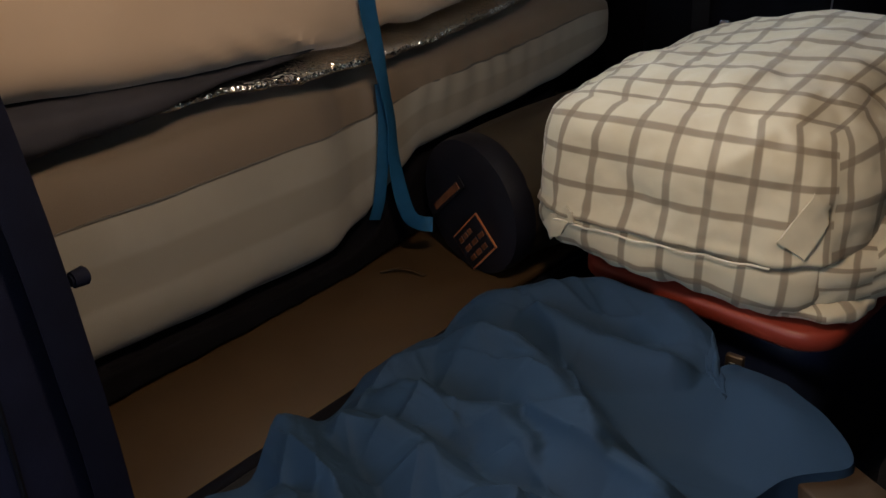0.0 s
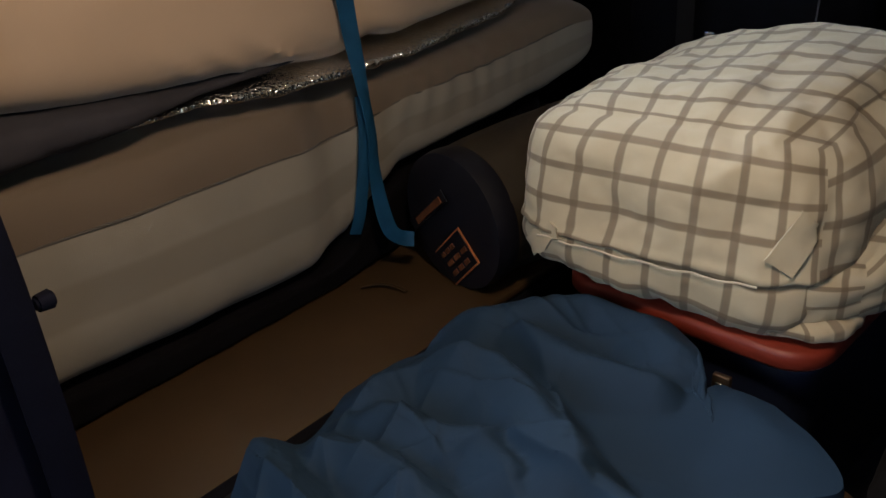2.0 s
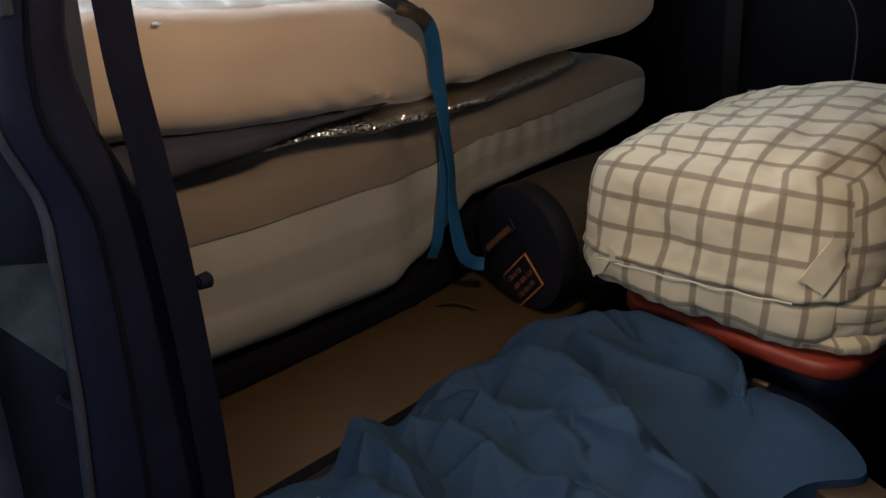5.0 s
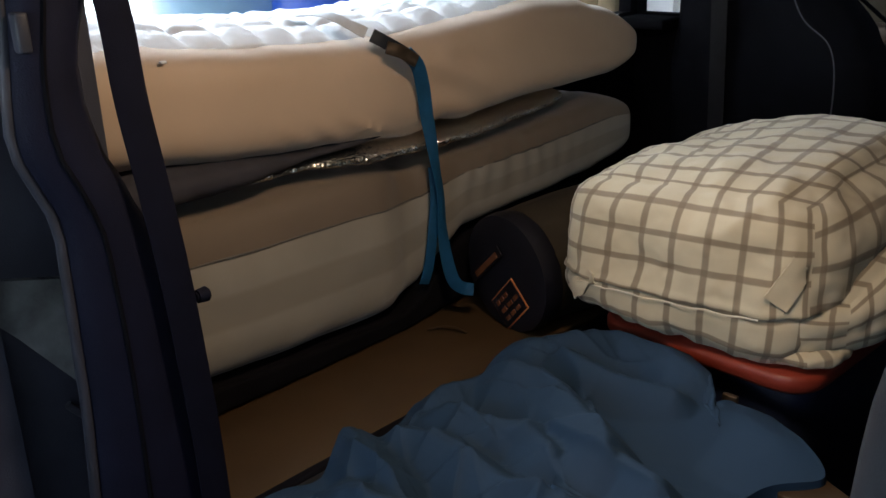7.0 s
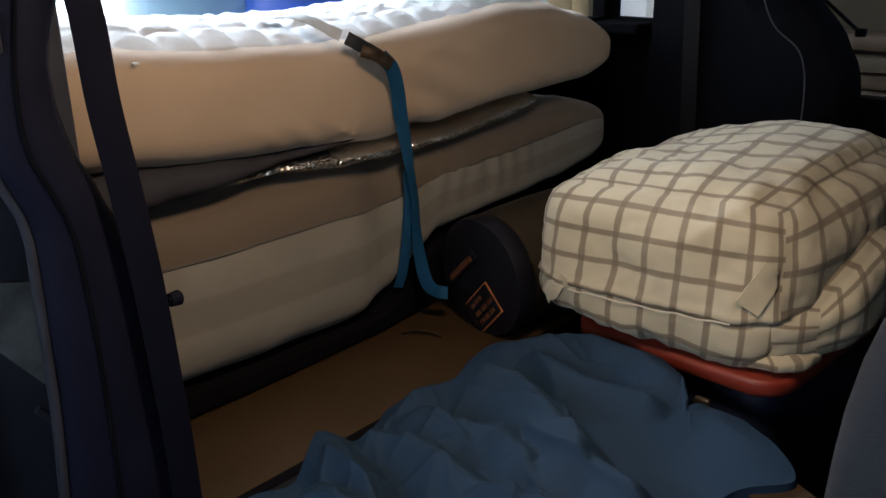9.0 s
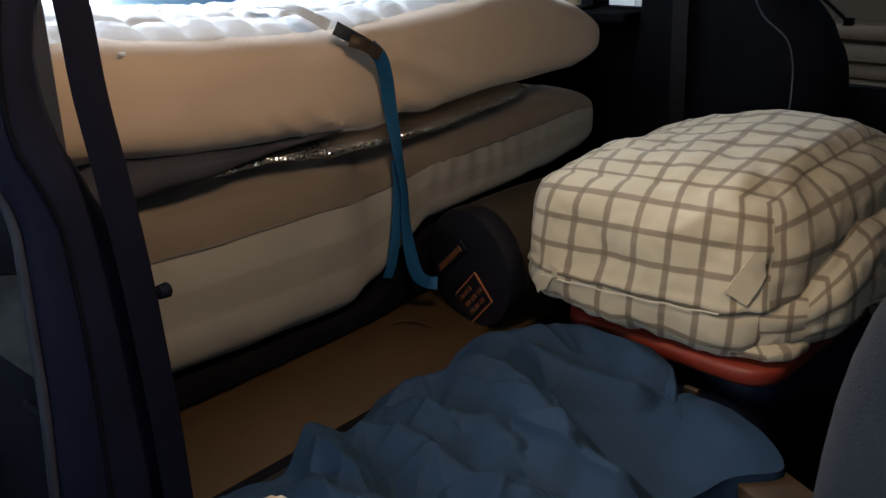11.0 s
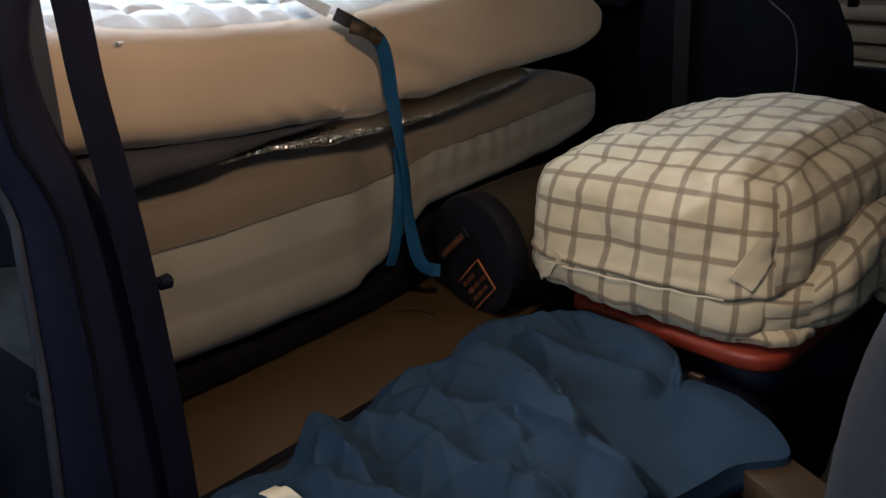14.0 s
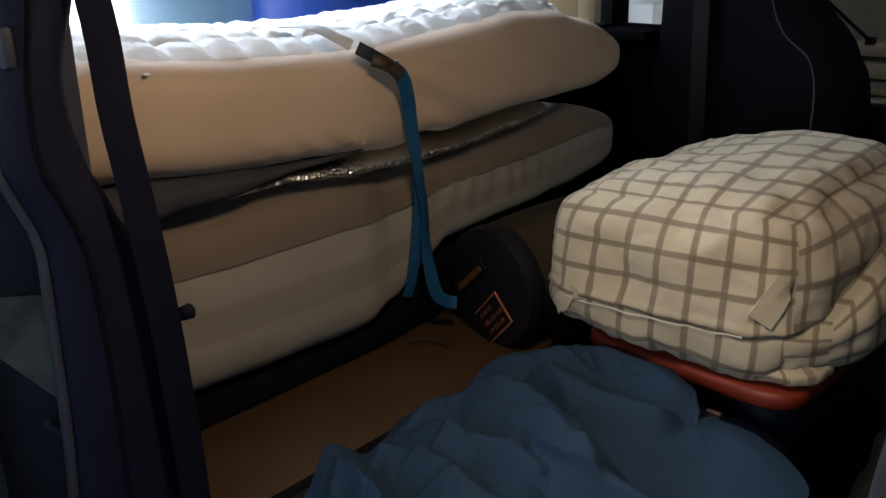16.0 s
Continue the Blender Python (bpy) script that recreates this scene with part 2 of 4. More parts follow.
def add_box(bm, lo, hi, bevel=0.0, seg=2, m=None):
    """A bevelled box between two corners."""
    mid = [(a + b) / 2 for a, b in zip(lo, hi)]
    size = [b - a for a, b in zip(lo, hi)]
    r = bmesh.ops.create_cube(bm, size=1, matrix=(m or Matrix()) @ Matrix.Translation(mid) @ Matrix.Diagonal((*size, 1)))
    if bevel:
        edges = list({e for v in r["verts"] for e in v.link_edges})
        bmesh.ops.bevel(bm, geom=edges, offset=bevel, segments=seg, affect="EDGES", profile=0.5)
    return bm


def box(lo, hi, bevel=0.0, seg=2, m=None):
    return add_box(bmesh.new(), lo, hi, bevel, seg, m)


def frame_wall(axis, level, thick, lo, hi, holes):
    """A wall across axis at level, from lo to hi in its two other directions, with rectangular holes through it."""
    us = sorted({lo[0], hi[0], *[h[0] for h in holes], *[h[1] for h in holes]})
    vs = sorted({lo[1], hi[1], *[h[2] for h in holes], *[h[3] for h in holes]})
    bm = bmesh.new()
    for u0, u1 in zip(us, us[1:]):
        for v0, v1 in zip(vs, vs[1:]):
            cu, cv = (u0 + u1) / 2, (v0 + v1) / 2
            if any(h[0] < cu < h[1] and h[2] < cv < h[3] for h in holes):
                continue
            if axis == "x":
                add_box(bm, (level, u0, v0), (level + thick, u1, v1))
            else:
                add_box(bm, (u0, level, v0), (u1, level + thick, v1))
    bmesh.ops.remove_doubles(bm, verts=bm.verts[:], dist=0.0001)
    inner = [f for f in bm.faces if any(g is not f and set(g.verts) == set(f.verts) for v in f.verts for g in v.link_faces)]
    bmesh.ops.delete(bm, geom=inner, context="FACES")
    return bm


def tube(points, radius, sides=8):
    """A round bar along points."""
    bm = bmesh.new()
    pts = [Vector(p) for p in points]
    rings = []
    for k, p in enumerate(pts):
        d = (pts[min(k + 1, len(pts) - 1)] - pts[max(k - 1, 0)]).normalized()
        a = d.cross(Vector((0.31, 0.2, 0.93))).normalized()
        b = d.cross(a)
        r = radius[k] if isinstance(radius, (list, tuple)) else radius
        rings.append([bm.verts.new(p + r * (a * math.cos(t) + b * math.sin(t))) for t in [2 * math.pi * j / sides for j in range(sides)]])
    for r0, r1 in zip(rings, rings[1:]):
        for j in range(sides):
            bm.faces.new((r0[j], r0[(j + 1) % sides], r1[(j + 1) % sides], r1[j]))
    bm.faces.new(rings[0])
    bm.faces.new(rings[-1])
    return bm


def spline(points, n):
    """A smooth run of n points through the given ones (Catmull-Rom)."""
    p = [Vector(q) for q in points]
    p = [2 * p[0] - p[1]] + p + [2 * p[-1] - p[-2]]
    out = []
    for k in range(n):
        s = k / (n - 1) * (len(p) - 3)
        i = min(int(s), len(p) - 4)
        t = s - i
        a, b, c, d = p[i : i + 4]
        out.append(0.5 * (2 * b + (c - a) * t + (2 * a - 5 * b + 4 * c - d) * t * t + (3 * b - a - 3 * c + d) * t**3))
    return out


def ribbon(points, across, width, thick=0.0025, n=60, twist=None):
    """A flat webbing along a smooth line; across: the direction of its width."""
    bm = bmesh.new()
    line = spline(points, n)
    rings = []
    for k, p in enumerate(line):
        d = (line[min(k + 1, n - 1)] - line[max(k - 1, 0)]).normalized()
        a = Vector(across)
        if twist:
            a = Matrix.Rotation(twist(k / (n - 1)), 3, d) @ a
        a = (a - d * a.dot(d)).normalized()
        u = d.cross(a)
        w = width / 2
        rings.append([bm.verts.new(p + sx * a * w + sz * u * thick / 2) for sx, sz in ((-1, -0.6), (-0.9, -1), (0.9, -1), (1, -0.6), (1, 0.6), (0.9, 1), (-0.9, 1), (-1, 0.6))])
    for r0, r1 in zip(rings, rings[1:]):
        for j in range(8):
            bm.faces.new((r0[j], r0[(j + 1) % 8], r1[(j + 1) % 8], r1[j]))
    bm.faces.new(rings[0])
    bm.faces.new(rings[-1])
    return bm


def curve_of(pairs):
    """A smooth function through (place, value) pairs."""
    xs, ys = zip(*pairs)

    def at(v):
        if v <= xs[0]:
            return ys[0]
        if v >= xs[-1]:
            return ys[-1]
        i = max(k for k in range(len(xs)) if xs[k] <= v)
        t = (v - xs[i]) / (xs[i + 1] - xs[i])
        t = t * t * (3 - 2 * t) * 0.5 + t * 0.5
        return ys[i] + (ys[i + 1] - ys[i]) * t

    return at


def wob(x, y, z, f, seed=0.0):
    return noise.noise(Vector((x * f + seed, y * f + seed * 1.7, z * f - seed)))


def slab(y0, y1, ny, face, back, low, high, round_f, round_e, ripple, power=3.5, nz=30, end0=True):
    """A long soft body along y. face, back, low, high: functions of y for its sides; its section is a soft-cornered box; both
    ends are rounded over round_e. UV: metres along, and 0 to 1 from low to high."""
    bm = bmesh.new()
    uv = bm.loops.layers.uv.new("uv")
    rings, vs = [], []
    side = 72
    for k in range(ny + 1):
        s = k / ny
        y = y0 + (y1 - y0) * s
        squeeze = 1.0
        for d, on in ((y1 - y, True), (y - y0, end0)):
            if on and d < round_e:
                q = 1 - d / round_e
                squeeze = min(squeeze, max(0.04, (1 - q ** 2.6)) ** 0.42)
        xa, xb, za, zb = face(y), back(y), low(y), high(y)
        cx, cz = (xa + xb) / 2, (za + zb) / 2
        hx, hz = (xa - xb) / 2 - (1 - squeeze) * round_f, (zb - za) / 2 * (0.35 + 0.65 * squeeze)
        ring, row = [], []
        for j in range(side):
            t = 2 * math.pi * j / side
            c, sn = math.cos(t), math.sin(t)
            r = (abs(c) ** power + abs(sn) ** power) ** (-1 / power)
            x, z = cx + hx * r * c, cz + hz * r * sn
            out = ripple(x, y, z, r * c, r * sn)
            ring.append(bm.verts.new((x + out * c, y, z + out * sn)))
            row.append((y, 0.5 + 0.5 * r * sn))
        rings.append(ring)
        vs.append(row)
    for k in range(ny):
        for j in range(side):
            i = (j + 1) % side
            f = bm.faces.new((rings[k][j], rings[k + 1][j], rings[k + 1][i], rings[k][i]))
            for lp, w in zip(f.loops, (vs[k][j], vs[k + 1][j], vs[k + 1][i], vs[k][i])):
                lp[uv].uv = w
    for ring, row in ((rings[0], vs[0]), (rings[-1], vs[-1])):
        f = bm.faces.new(ring)
        for lp, w in zip(f.loops, row):
            lp[uv].uv = w
    return bm


def bundle(lo, hi, n, power, ripple, shape=None):
    """A stuffed, soft-cornered block with unrolled UV in metres, so that a check runs on over its edges."""
    bm = bmesh.new()
    uv = bm.loops.layers.uv.new("uv")
    sx, sy, sz = [b - a for a, b in zip(lo, hi)]
    c = Vector([(a + b) / 2 for a, b in zip(lo, hi)])
    made = {}

    def vert(p):
        key = tuple(round(v, 4) for v in p)
        if key not in made:
            q = Vector(p)
            m = max(abs(v) for v in q)
            e = power(q) if callable(power) else power
            length = (abs(q.x) ** e + abs(q.y) ** e + abs(q.z) ** e) ** (1 / e)
            r = q * (m / length)
            w = Vector((c.x + r.x * sx / 2, c.y + r.y * sy / 2, c.z + r.z * sz / 2))
            if shape:
                w = shape(w, q)
            w += ripple(w, q) * q.normalized()
            made[key] = bm.verts.new(w)
        return made[key]

    def flat(p, face):
        x, y, z = p[0] * sx / 2 - 0.032, p[1] * sy / 2, p[2] * sz / 2 - 0.028
        far = y + sy / 2
        return {"z+": (x, z + 0.62 * far), "z-": (x, z - 0.62 * far), "x+": (x + sz / 2 - 0.028 - z, sz / 2 - 0.028 + 0.62 * far), "x-": (x - 0.9 * far, z)}.get(face, (x, z))

    spread = [math.tan((k / n * 2 - 1) * 0.72) / math.tan(0.72) for k in range(n + 1)]
    for face in ("x+", "x-", "y+", "y-", "z+", "z-"):
        for a0, a1 in zip(spread, spread[1:]):
            for b0, b1 in zip(spread, spread[1:]):
                quad = []
                for a, b in ((a0, b0), (a1, b0), (a1, b1), (a0, b1)):
                    s = 1.0 if face[1] == "+" else -1.0
                    quad.append({"x": (s, a, b), "y": (a, s, b), "z": (a, b, s)}[face[0]])
                f = bm.faces.new([vert(p) for p in quad])
                for lp, p in zip(f.loops, quad):
                    lp[uv].uv = flat(p, face)
    return bm


# ---------------------------------------------------------------- the vehicle's shell
def structure(name, bm, material, label, category, soft=False):
    return tagged(part(name, bm, material, None, "", soft), label, category, "", "structure")


structure("floor", box((-1.56, -1.4, -0.42), (1.05, 2.75, -0.36)), M_CARPET, "dark carpeted load floor of the vehicle", "floor")
structure("ceiling", box((-1.56, -1.4, 1.22), (1.05, 2.75, 1.27)), M_HEAD, "grey felt headliner over the load space", "ceiling")
structure("wall_side", frame_wall("x", -1.56, 0.05, (0.12, -0.36), (2.75, 1.22), [(0.30, 2.64, 0.56, 1.10)]), M_DARK,
          "black plastic side trim with a long window", "wall")
structure("wall_rear", frame_wall("y", 2.68, 0.05, (-1.51, -0.36), (1.05, 1.22), [(-1.505, -1.30, 0.555, 1.10), (-1.0, 0.95, 0.36, 1.10)]), M_DARK,
          "black rear trim with window openings", "wall")
structure("wall_right", frame_wall("x", 1.0, 0.05, (-1.4, -0.36), (2.68, 1.22), [(-1.2, -0.05, 0.62, 1.10)]), M_DARK,
          "black side trim on the door side", "wall")
structure("wall_front", frame_wall("y", -1.45, 0.05, (-0.98, -0.36), (1.05, 1.22), [(-0.85, 0.92, 0.45, 1.12)]), M_DARK, "black dashboard end with the windscreen opening", "wall")
structure("window_4", box((-0.85, -1.43, 0.45), (0.92, -1.425, 1.12)), M_GLASS, "clear windscreen glass", "window").visible_shadow = False
structure("wall_partition", box((-1.56, 0.12, -0.36), (-0.99, 0.17, 1.22)), M_DARK, "black trim behind the belt pillar", "wall")
structure("window_1", box((-1.545, 0.30, 0.56), (-1.54, 2.64, 1.10)), M_GLASS, "clear side window glass", "window").visible_shadow = False
structure("window_5", box((1.02, -1.2, 0.62), (1.025, -0.05, 1.10)), M_GLASS, "clear window glass of the door across", "window").visible_shadow = False
structure("window_2", box((-1.0, 2.70, 0.36), (0.95, 2.705, 1.10)), M_GLASS, "clear rear window glass", "window").visible_shadow = False
structure("window_3", box((-1.505, 2.70, 0.555), (-1.30, 2.705, 1.10)), M_GLASS, "small clear quarter window", "window").visible_shadow = False

# front door beside the pillar: panel, pocket, sill
door = thing("vehicle_door", "black plastic vehicle door with a grey map pocket", "door", kind="")
part("door_panel", frame_wall("x", -0.98, 0.05, (-1.4, -0.36), (0.12, 1.22), [(-1.2, -0.02, 0.62, 1.10)]), M_DOOR, door, soft=False)
part("door_glass", box((-0.96, -1.2, 0.62), (-0.955, -0.02, 1.10)), M_GLASS, door).visible_shadow = False
part("rear_edge", box((-0.985, 0.121, -0.36), (-0.965, 0.34, 1.215), 0.004, 1), M_DOOR, door)
bm = bmesh.new()
pocket = [(0.06, 0.475), (0.152, 0.449), (0.245, 0.425), (0.258, 0.362), (0.247, 0.276), (0.222, 0.262), (0.147, 0.362), (0.06, 0.465)]
va, vb = [bm.verts.new((-0.9645, y, z)) for y, z in pocket], [bm.verts.new((-0.948, y, z)) for y, z in pocket]
bm.faces.new(va)
bm.faces.new(vb)
for k in range(8):
    bm.faces.new((va[k], va[(k + 1) % 8], vb[(k + 1) % 8], vb[k]))
part("map_pocket", bm, M_POCKET, door, "glossy grey moulded map pocket", soft=False)
part("pull_handle", tube([(-0.945, 0.200, 0.232), (-0.940, 0.222, 0.205), (-0.945, 0.246, 0.172)], 0.007, 8), M_EDGE, door, "grey pull handle")
part("armrest", box((-0.93, -0.7, 0.46), (-0.86, 0.06, 0.52), 0.02, 3), M_PILLAR, door)


# ---------------------------------------------------------------- pillar and seat belt
def belt_pillar():
    t = thing("belt_pillar", "charcoal plastic pillar trim with grey door seal", "pillar")
    left = curve_of([(-0.36, 0.16), (0.05, 0.165), (0.30, 0.18), (0.54, 0.185), (0.66, 0.145), (0.84, 0.165), (1.22, 0.20)])
    right = curve_of([(-0.36, 0.375), (0.03, 0.365), (0.36, 0.345), (0.50, 0.325), (0.58, 0.294), (0.64, 0.267), (0.70, 0.255), (0.76, 0.254), (0.80, 0.266), (0.84, 0.282), (0.90, 0.305), (1.22, 0.33)])
    bm = bmesh.new()
    rows = []
    n = 64
    for k in range(n + 1):
        z = -0.36 + 1.58 * k / n
        a, b = left(z), right(z)
        ring = []
        for s, x in ((0.5, -0.925), (0.02, -0.845), (0.06, -0.825), (0.18, -0.812), (0.5, -0.805), (0.82, -0.812), (0.95, -0.828), (1.0, -0.85), (1.0, -0.93)):
            ring.append(bm.verts.new((x - 0.02 * max(0, z - 0.6), a + (b - a) * s, z)))
        rows.append(ring)
    for r0, r1 in zip(rows, rows[1:]):
        for j in range(len(r0) - 1):
            bm.faces.new((r0[j], r0[j + 1], r1[j + 1], r1[j]))
        bm.faces.new((r0[-1], r0[0], r1[0], r1[-1]))
    bm.faces.new(rows[0])
    bm.faces.new(rows[-1])
    part("trim_panel", bm, M_PILLAR, t)
    zs = [-0.3 + 1.5 * k / 40 for k in range(41)]
    part("door_seal", tube([(-0.836 - 0.02 * max(0, z - 0.6), left(z) + 0.002, z) for z in zs], 0.008, 8), M_EDGE, t, "grey rubber door seal")
    part("panel_groove", tube([(-0.808 - 0.02 * max(0, z - 0.6), left(z) * 0.62 + right(z) * 0.38, z) for z in zs], 0.004, 6), M_DARK, t)
    part("height_slider", box((-0.83, 0.168, 0.775), (-0.808, 0.185, 0.825), 0.004, 2), M_EDGE, t, "worn grey slider")
    return t


belt_pillar()
belt = thing("seat_belt", "black woven seat belt hanging beside the pillar", "seat belt")
part("webbing", ribbon([(-0.800, 0.262, 1.21), (-0.800, 0.284, 0.90), (-0.796, 0.292, 0.80), (-0.792, 0.295, 0.70), (-0.790, 0.308, 0.58), (-0.789, 0.321, 0.45), (-0.789, 0.331, 0.30), (-0.790, 0.340, 0.10), (-0.792, 0.345, -0.30)],
                     (0.1, 1, 0), 0.047, 0.003, 60), M_BELT, belt)
bm = bmesh.new()
bmesh.ops.create_cone(bm, cap_ends=True, segments=20, radius1=0.012, radius2=0.010, depth=0.022, matrix=Matrix.Translation((-0.795, 0.364, 0.398)) @ Matrix.Rotation(radians(90), 4, "X"))
bmesh.ops.bevel(bm, geom=[e for e in bm.edges if e.is_boundary or len(e.link_faces) == 2 and e.calc_face_angle(0) > 0.8], offset=0.003, segments=2, affect="EDGES")
part("stop_button", bm, M_BELT, belt)

# ---------------------------------------------------------------- platform board
board = thing("platform_board", "brown hardboard bed platform beside the mattress", "board")
part("panel", box((-1.50, 0.18, -0.018), (-0.812, 2.30, 0.0), 0.003, 1), M_BOARD, board)
part("edge_strip", box((-0.835, 0.18, -0.10), (-0.800, 2.30, -0.020), 0.004, 1), M_DARK, board, "black edge strip")
for y in (0.3, 1.2, 2.1):
    part("leg", box((-1.45, y, -0.36), (-1.40, y + 0.05, -0.019), 0.004, 1), M_WOOD, board)
    part("leg", box((-0.89, y, -0.36), (-0.84, y + 0.05, -0.019), 0.004, 1), M_WOOD, board)
# near-black body added for the shade in the void under the lower mattress
runner = thing("void_filler", "near-black filler for the shaded void under the lower mattress", "padding")
void_top = curve_of([(0.0, 0.077), (0.5, 0.067), (0.88, 0.050), (1.08, 0.048), (1.13, 0.068), (1.17, 0.106), (1.22, 0.138), (1.30, 0.180), (1.66, 0.205), (2.0, 0.225)])
part("felt", slab(0.19, 1.85, 90, lambda y: -1.092 - 0.05 * max(0, y - 1.0), lambda y: -1.46, lambda y: 0.001, void_top, 0.02, 0.04, lambda x, y, z, c, s: 0.003 * wob(x, y, z, 20), 8.0), M_VOID, runner)


# ---------------------------------------------------------------- mattresses
def lower_mattress():
    t = thing("lower_mattress", "cream ticking foam mattress with tan border band", "mattress")
    low = curve_of([(0.0, 0.082), (0.5, 0.072), (0.88, 0.056), (1.08, 0.054), (1.13, 0.076), (1.165, 0.118), (1.22, 0.150), (1.28, 0.188), (1.47, 0.203), (1.66, 0.212), (2.0, 0.235)])
    high = curve_of([(0.0, 0.43), (0.5, 0.425), (0.9, 0.418), (1.15, 0.398), (1.43, 0.402), (1.66, 0.408), (1.87, 0.420), (2.0, 0.41)])
    face = curve_of([(0.0, -1.075), (0.6, -1.07), (1.0, -1.075), (1.09, -1.095), (1.13, -1.10), (1.18, -1.085), (1.4, -1.075), (2.1, -1.075)])

    def ripple(x, y, z, c, s):
        if c < 0.2:
            return 0.0
        tuft = 0.004 * math.sin(y * 95 + 2 * wob(x, y, z, 9)) * math.exp(-((y - 1.45) / 0.28) ** 2) * math.exp(-((s - 0.25) / 0.5) ** 2)
        pull = -0.010 * math.exp(-((y - 1.085) / 0.035) ** 2)
        seam = -0.006 * math.exp(-((s - 0.62) / 0.03) ** 2)
        return 0.006 * wob(x, y, z, 6) + 0.004 * wob(x, y * 0.5, z, 19, 3) + tuft + pull + seam

    part("foam_body", slab(0.18, 2.02, 170, face, lambda y: -1.46, low, high, 0.05, 0.17, ripple, 5.0, end0=False), M_TICK, t)
    part("border_piping", tube([(face(y) - 0.001 + ripple(face(y), y, 0.3, 1.0, 0.48), y, low(y) + (high(y) - low(y)) * 0.727) for y in [0.20 + 1.68 * k / 120 for k in range(121)]], 0.0025, 6), M_TICK, t, "cream piping along the border band")
    return t


def upper_mattress():
    t = thing("upper_mattress", "beige sheeted mattress with white quilted top", "mattress")
    low = curve_of([(0.0, 0.542), (0.45, 0.512), (0.67, 0.480), (0.83, 0.472), (1.0, 0.458), (1.13, 0.440), (1.28, 0.453), (1.5, 0.468), (1.87, 0.478), (2.0, 0.50)])
    high = curve_of([(0.0, 0.745), (0.42, 0.736), (0.68, 0.714), (0.95, 0.695), (1.1, 0.693), (1.33, 0.702), (1.55, 0.722), (1.70, 0.712), (1.85, 0.672), (2.0, 0.615)])
    face = curve_of([(0.0, -1.045), (0.6, -1.05), (1.0, -1.06), (1.12, -1.075), (1.2, -1.062), (1.45, -1.05), (2.1, -1.055)])
    back = curve_of([(0.0, -1.50), (0.9, -1.49), (1.3, -1.45), (1.6, -1.40), (2.0, -1.33)])

    def ripple(x, y, z, c, s):
        if c < -0.2:
            return 0.0
        folds = 0.009 * math.exp(-(((s + 0.62) / 0.24) ** 2)) * max(0.0, c) * (1 - abs(math.sin(y * 24 + z * 62 + 4 * wob(x, y, z, 3)))) ** 2 * max(0.0, 0.4 + 2.2 * wob(x, y, z, 2.2, 8))
        dent = -0.009 * math.exp(-((y - 1.125 + (z - 0.6) * 0.8) / 0.05) ** 2) * (0.5 + 0.5 * c)
        star = 0.007 * math.exp(-((y - 1.25) / 0.10) ** 2) * math.sin((z - 0.53) * 70 + (y - 1.1) * 30) * (s < 0.4)
        return 0.005 * wob(x, y, z, 3.5) + 0.0025 * wob(x, y, z, 12, 5) + folds + dent + star

    part("sheet_cover", slab(0.18, 2.02, 180, face, back, low, high, 0.07, 0.16, ripple, 3.6, end0=False), M_SHEET, t)
    # quilted pad: puffed cells over the top, with a ragged front hem
    bm = bmesh.new()
    ny, nx = 340, 64
    grid = []
    hem = lambda y: face(y) - 0.056 - 0.010 * wob(y, 0, 0, 11) - 0.25 * max(0, y - 1.66) ** 1.2
    for k in range(ny + 1):
        y = 0.21 + 1.60 * k / ny
        row = []
        for j in range(nx + 1):
            s = j / nx
            x = hem(y) + (back(y) + 0.02 - hem(y)) * s
            u, v = y / 0.085 + 0.14 * wob(x, y, 0, 7), (x - hem(y)) / 0.075 + 0.14 * wob(x, y, 1, 7, 4)
            puff = (abs(math.sin(math.pi * u)) * abs(math.sin(math.pi * v))) ** 0.33
            crease = 0.009 * abs(wob(x * 4, y, 2, 20)) + 0.004 * abs(wob(x, y * 3, 4, 30))
            edge = min(1.0, s * 4.5)
            crown = 0.022 * math.sin(math.pi * min(1, s * 0.9))
            z = high(y) - 0.020 + crown * 0.4 + 0.020 * edge ** 0.6 + (0.022 * puff + 1.0 * crease) * (0.10 + 0.84 * edge)
            row.append(bm.verts.new((x, y, z)))
        grid.append(row)
    for r0, r1 in zip(grid, grid[1:]):
        for j in range(nx):
            bm.faces.new((r0[j], r1[j], r1[j + 1], r0[j + 1]))
    rim = [[r[0] for r in grid], [r[-1] for r in grid], grid[0], grid[-1]]
    for line in rim:
        down = [bm.verts.new((v.co.x, v.co.y, v.co.z - 0.007)) for v in line]
        for k in range(len(line) - 1):
            bm.faces.new((line[k], line[k + 1], down[k + 1], down[k]))
    part("quilted_pad", bm, M_QUILT, t, "white quilted mattress pad")
    # a fleck of lint
    part("lint", box((-1.064, 0.500, 0.699), (-1.055, 0.512, 0.704), 0.0015, 1), M_QUILT, t, "white fleck of lint")
    return t


lower_mattress()
upper_mattress()


def layer(y0, y1, low, high, face, material, name, label, category, bumpy):
    t = thing(name, label, category)

    def ripple(x, y, z, c, s):
        return bumpy * (wob(x, y, z, 14) + 0.6 * wob(x, y, z, 40, 2)) if c > 0 else 0.0

    part("folded_layer", slab(y0, y1, 150, face, lambda y: -1.44, low, high, 0.04, 0.12, ripple, 2.6), material, t)
    return t


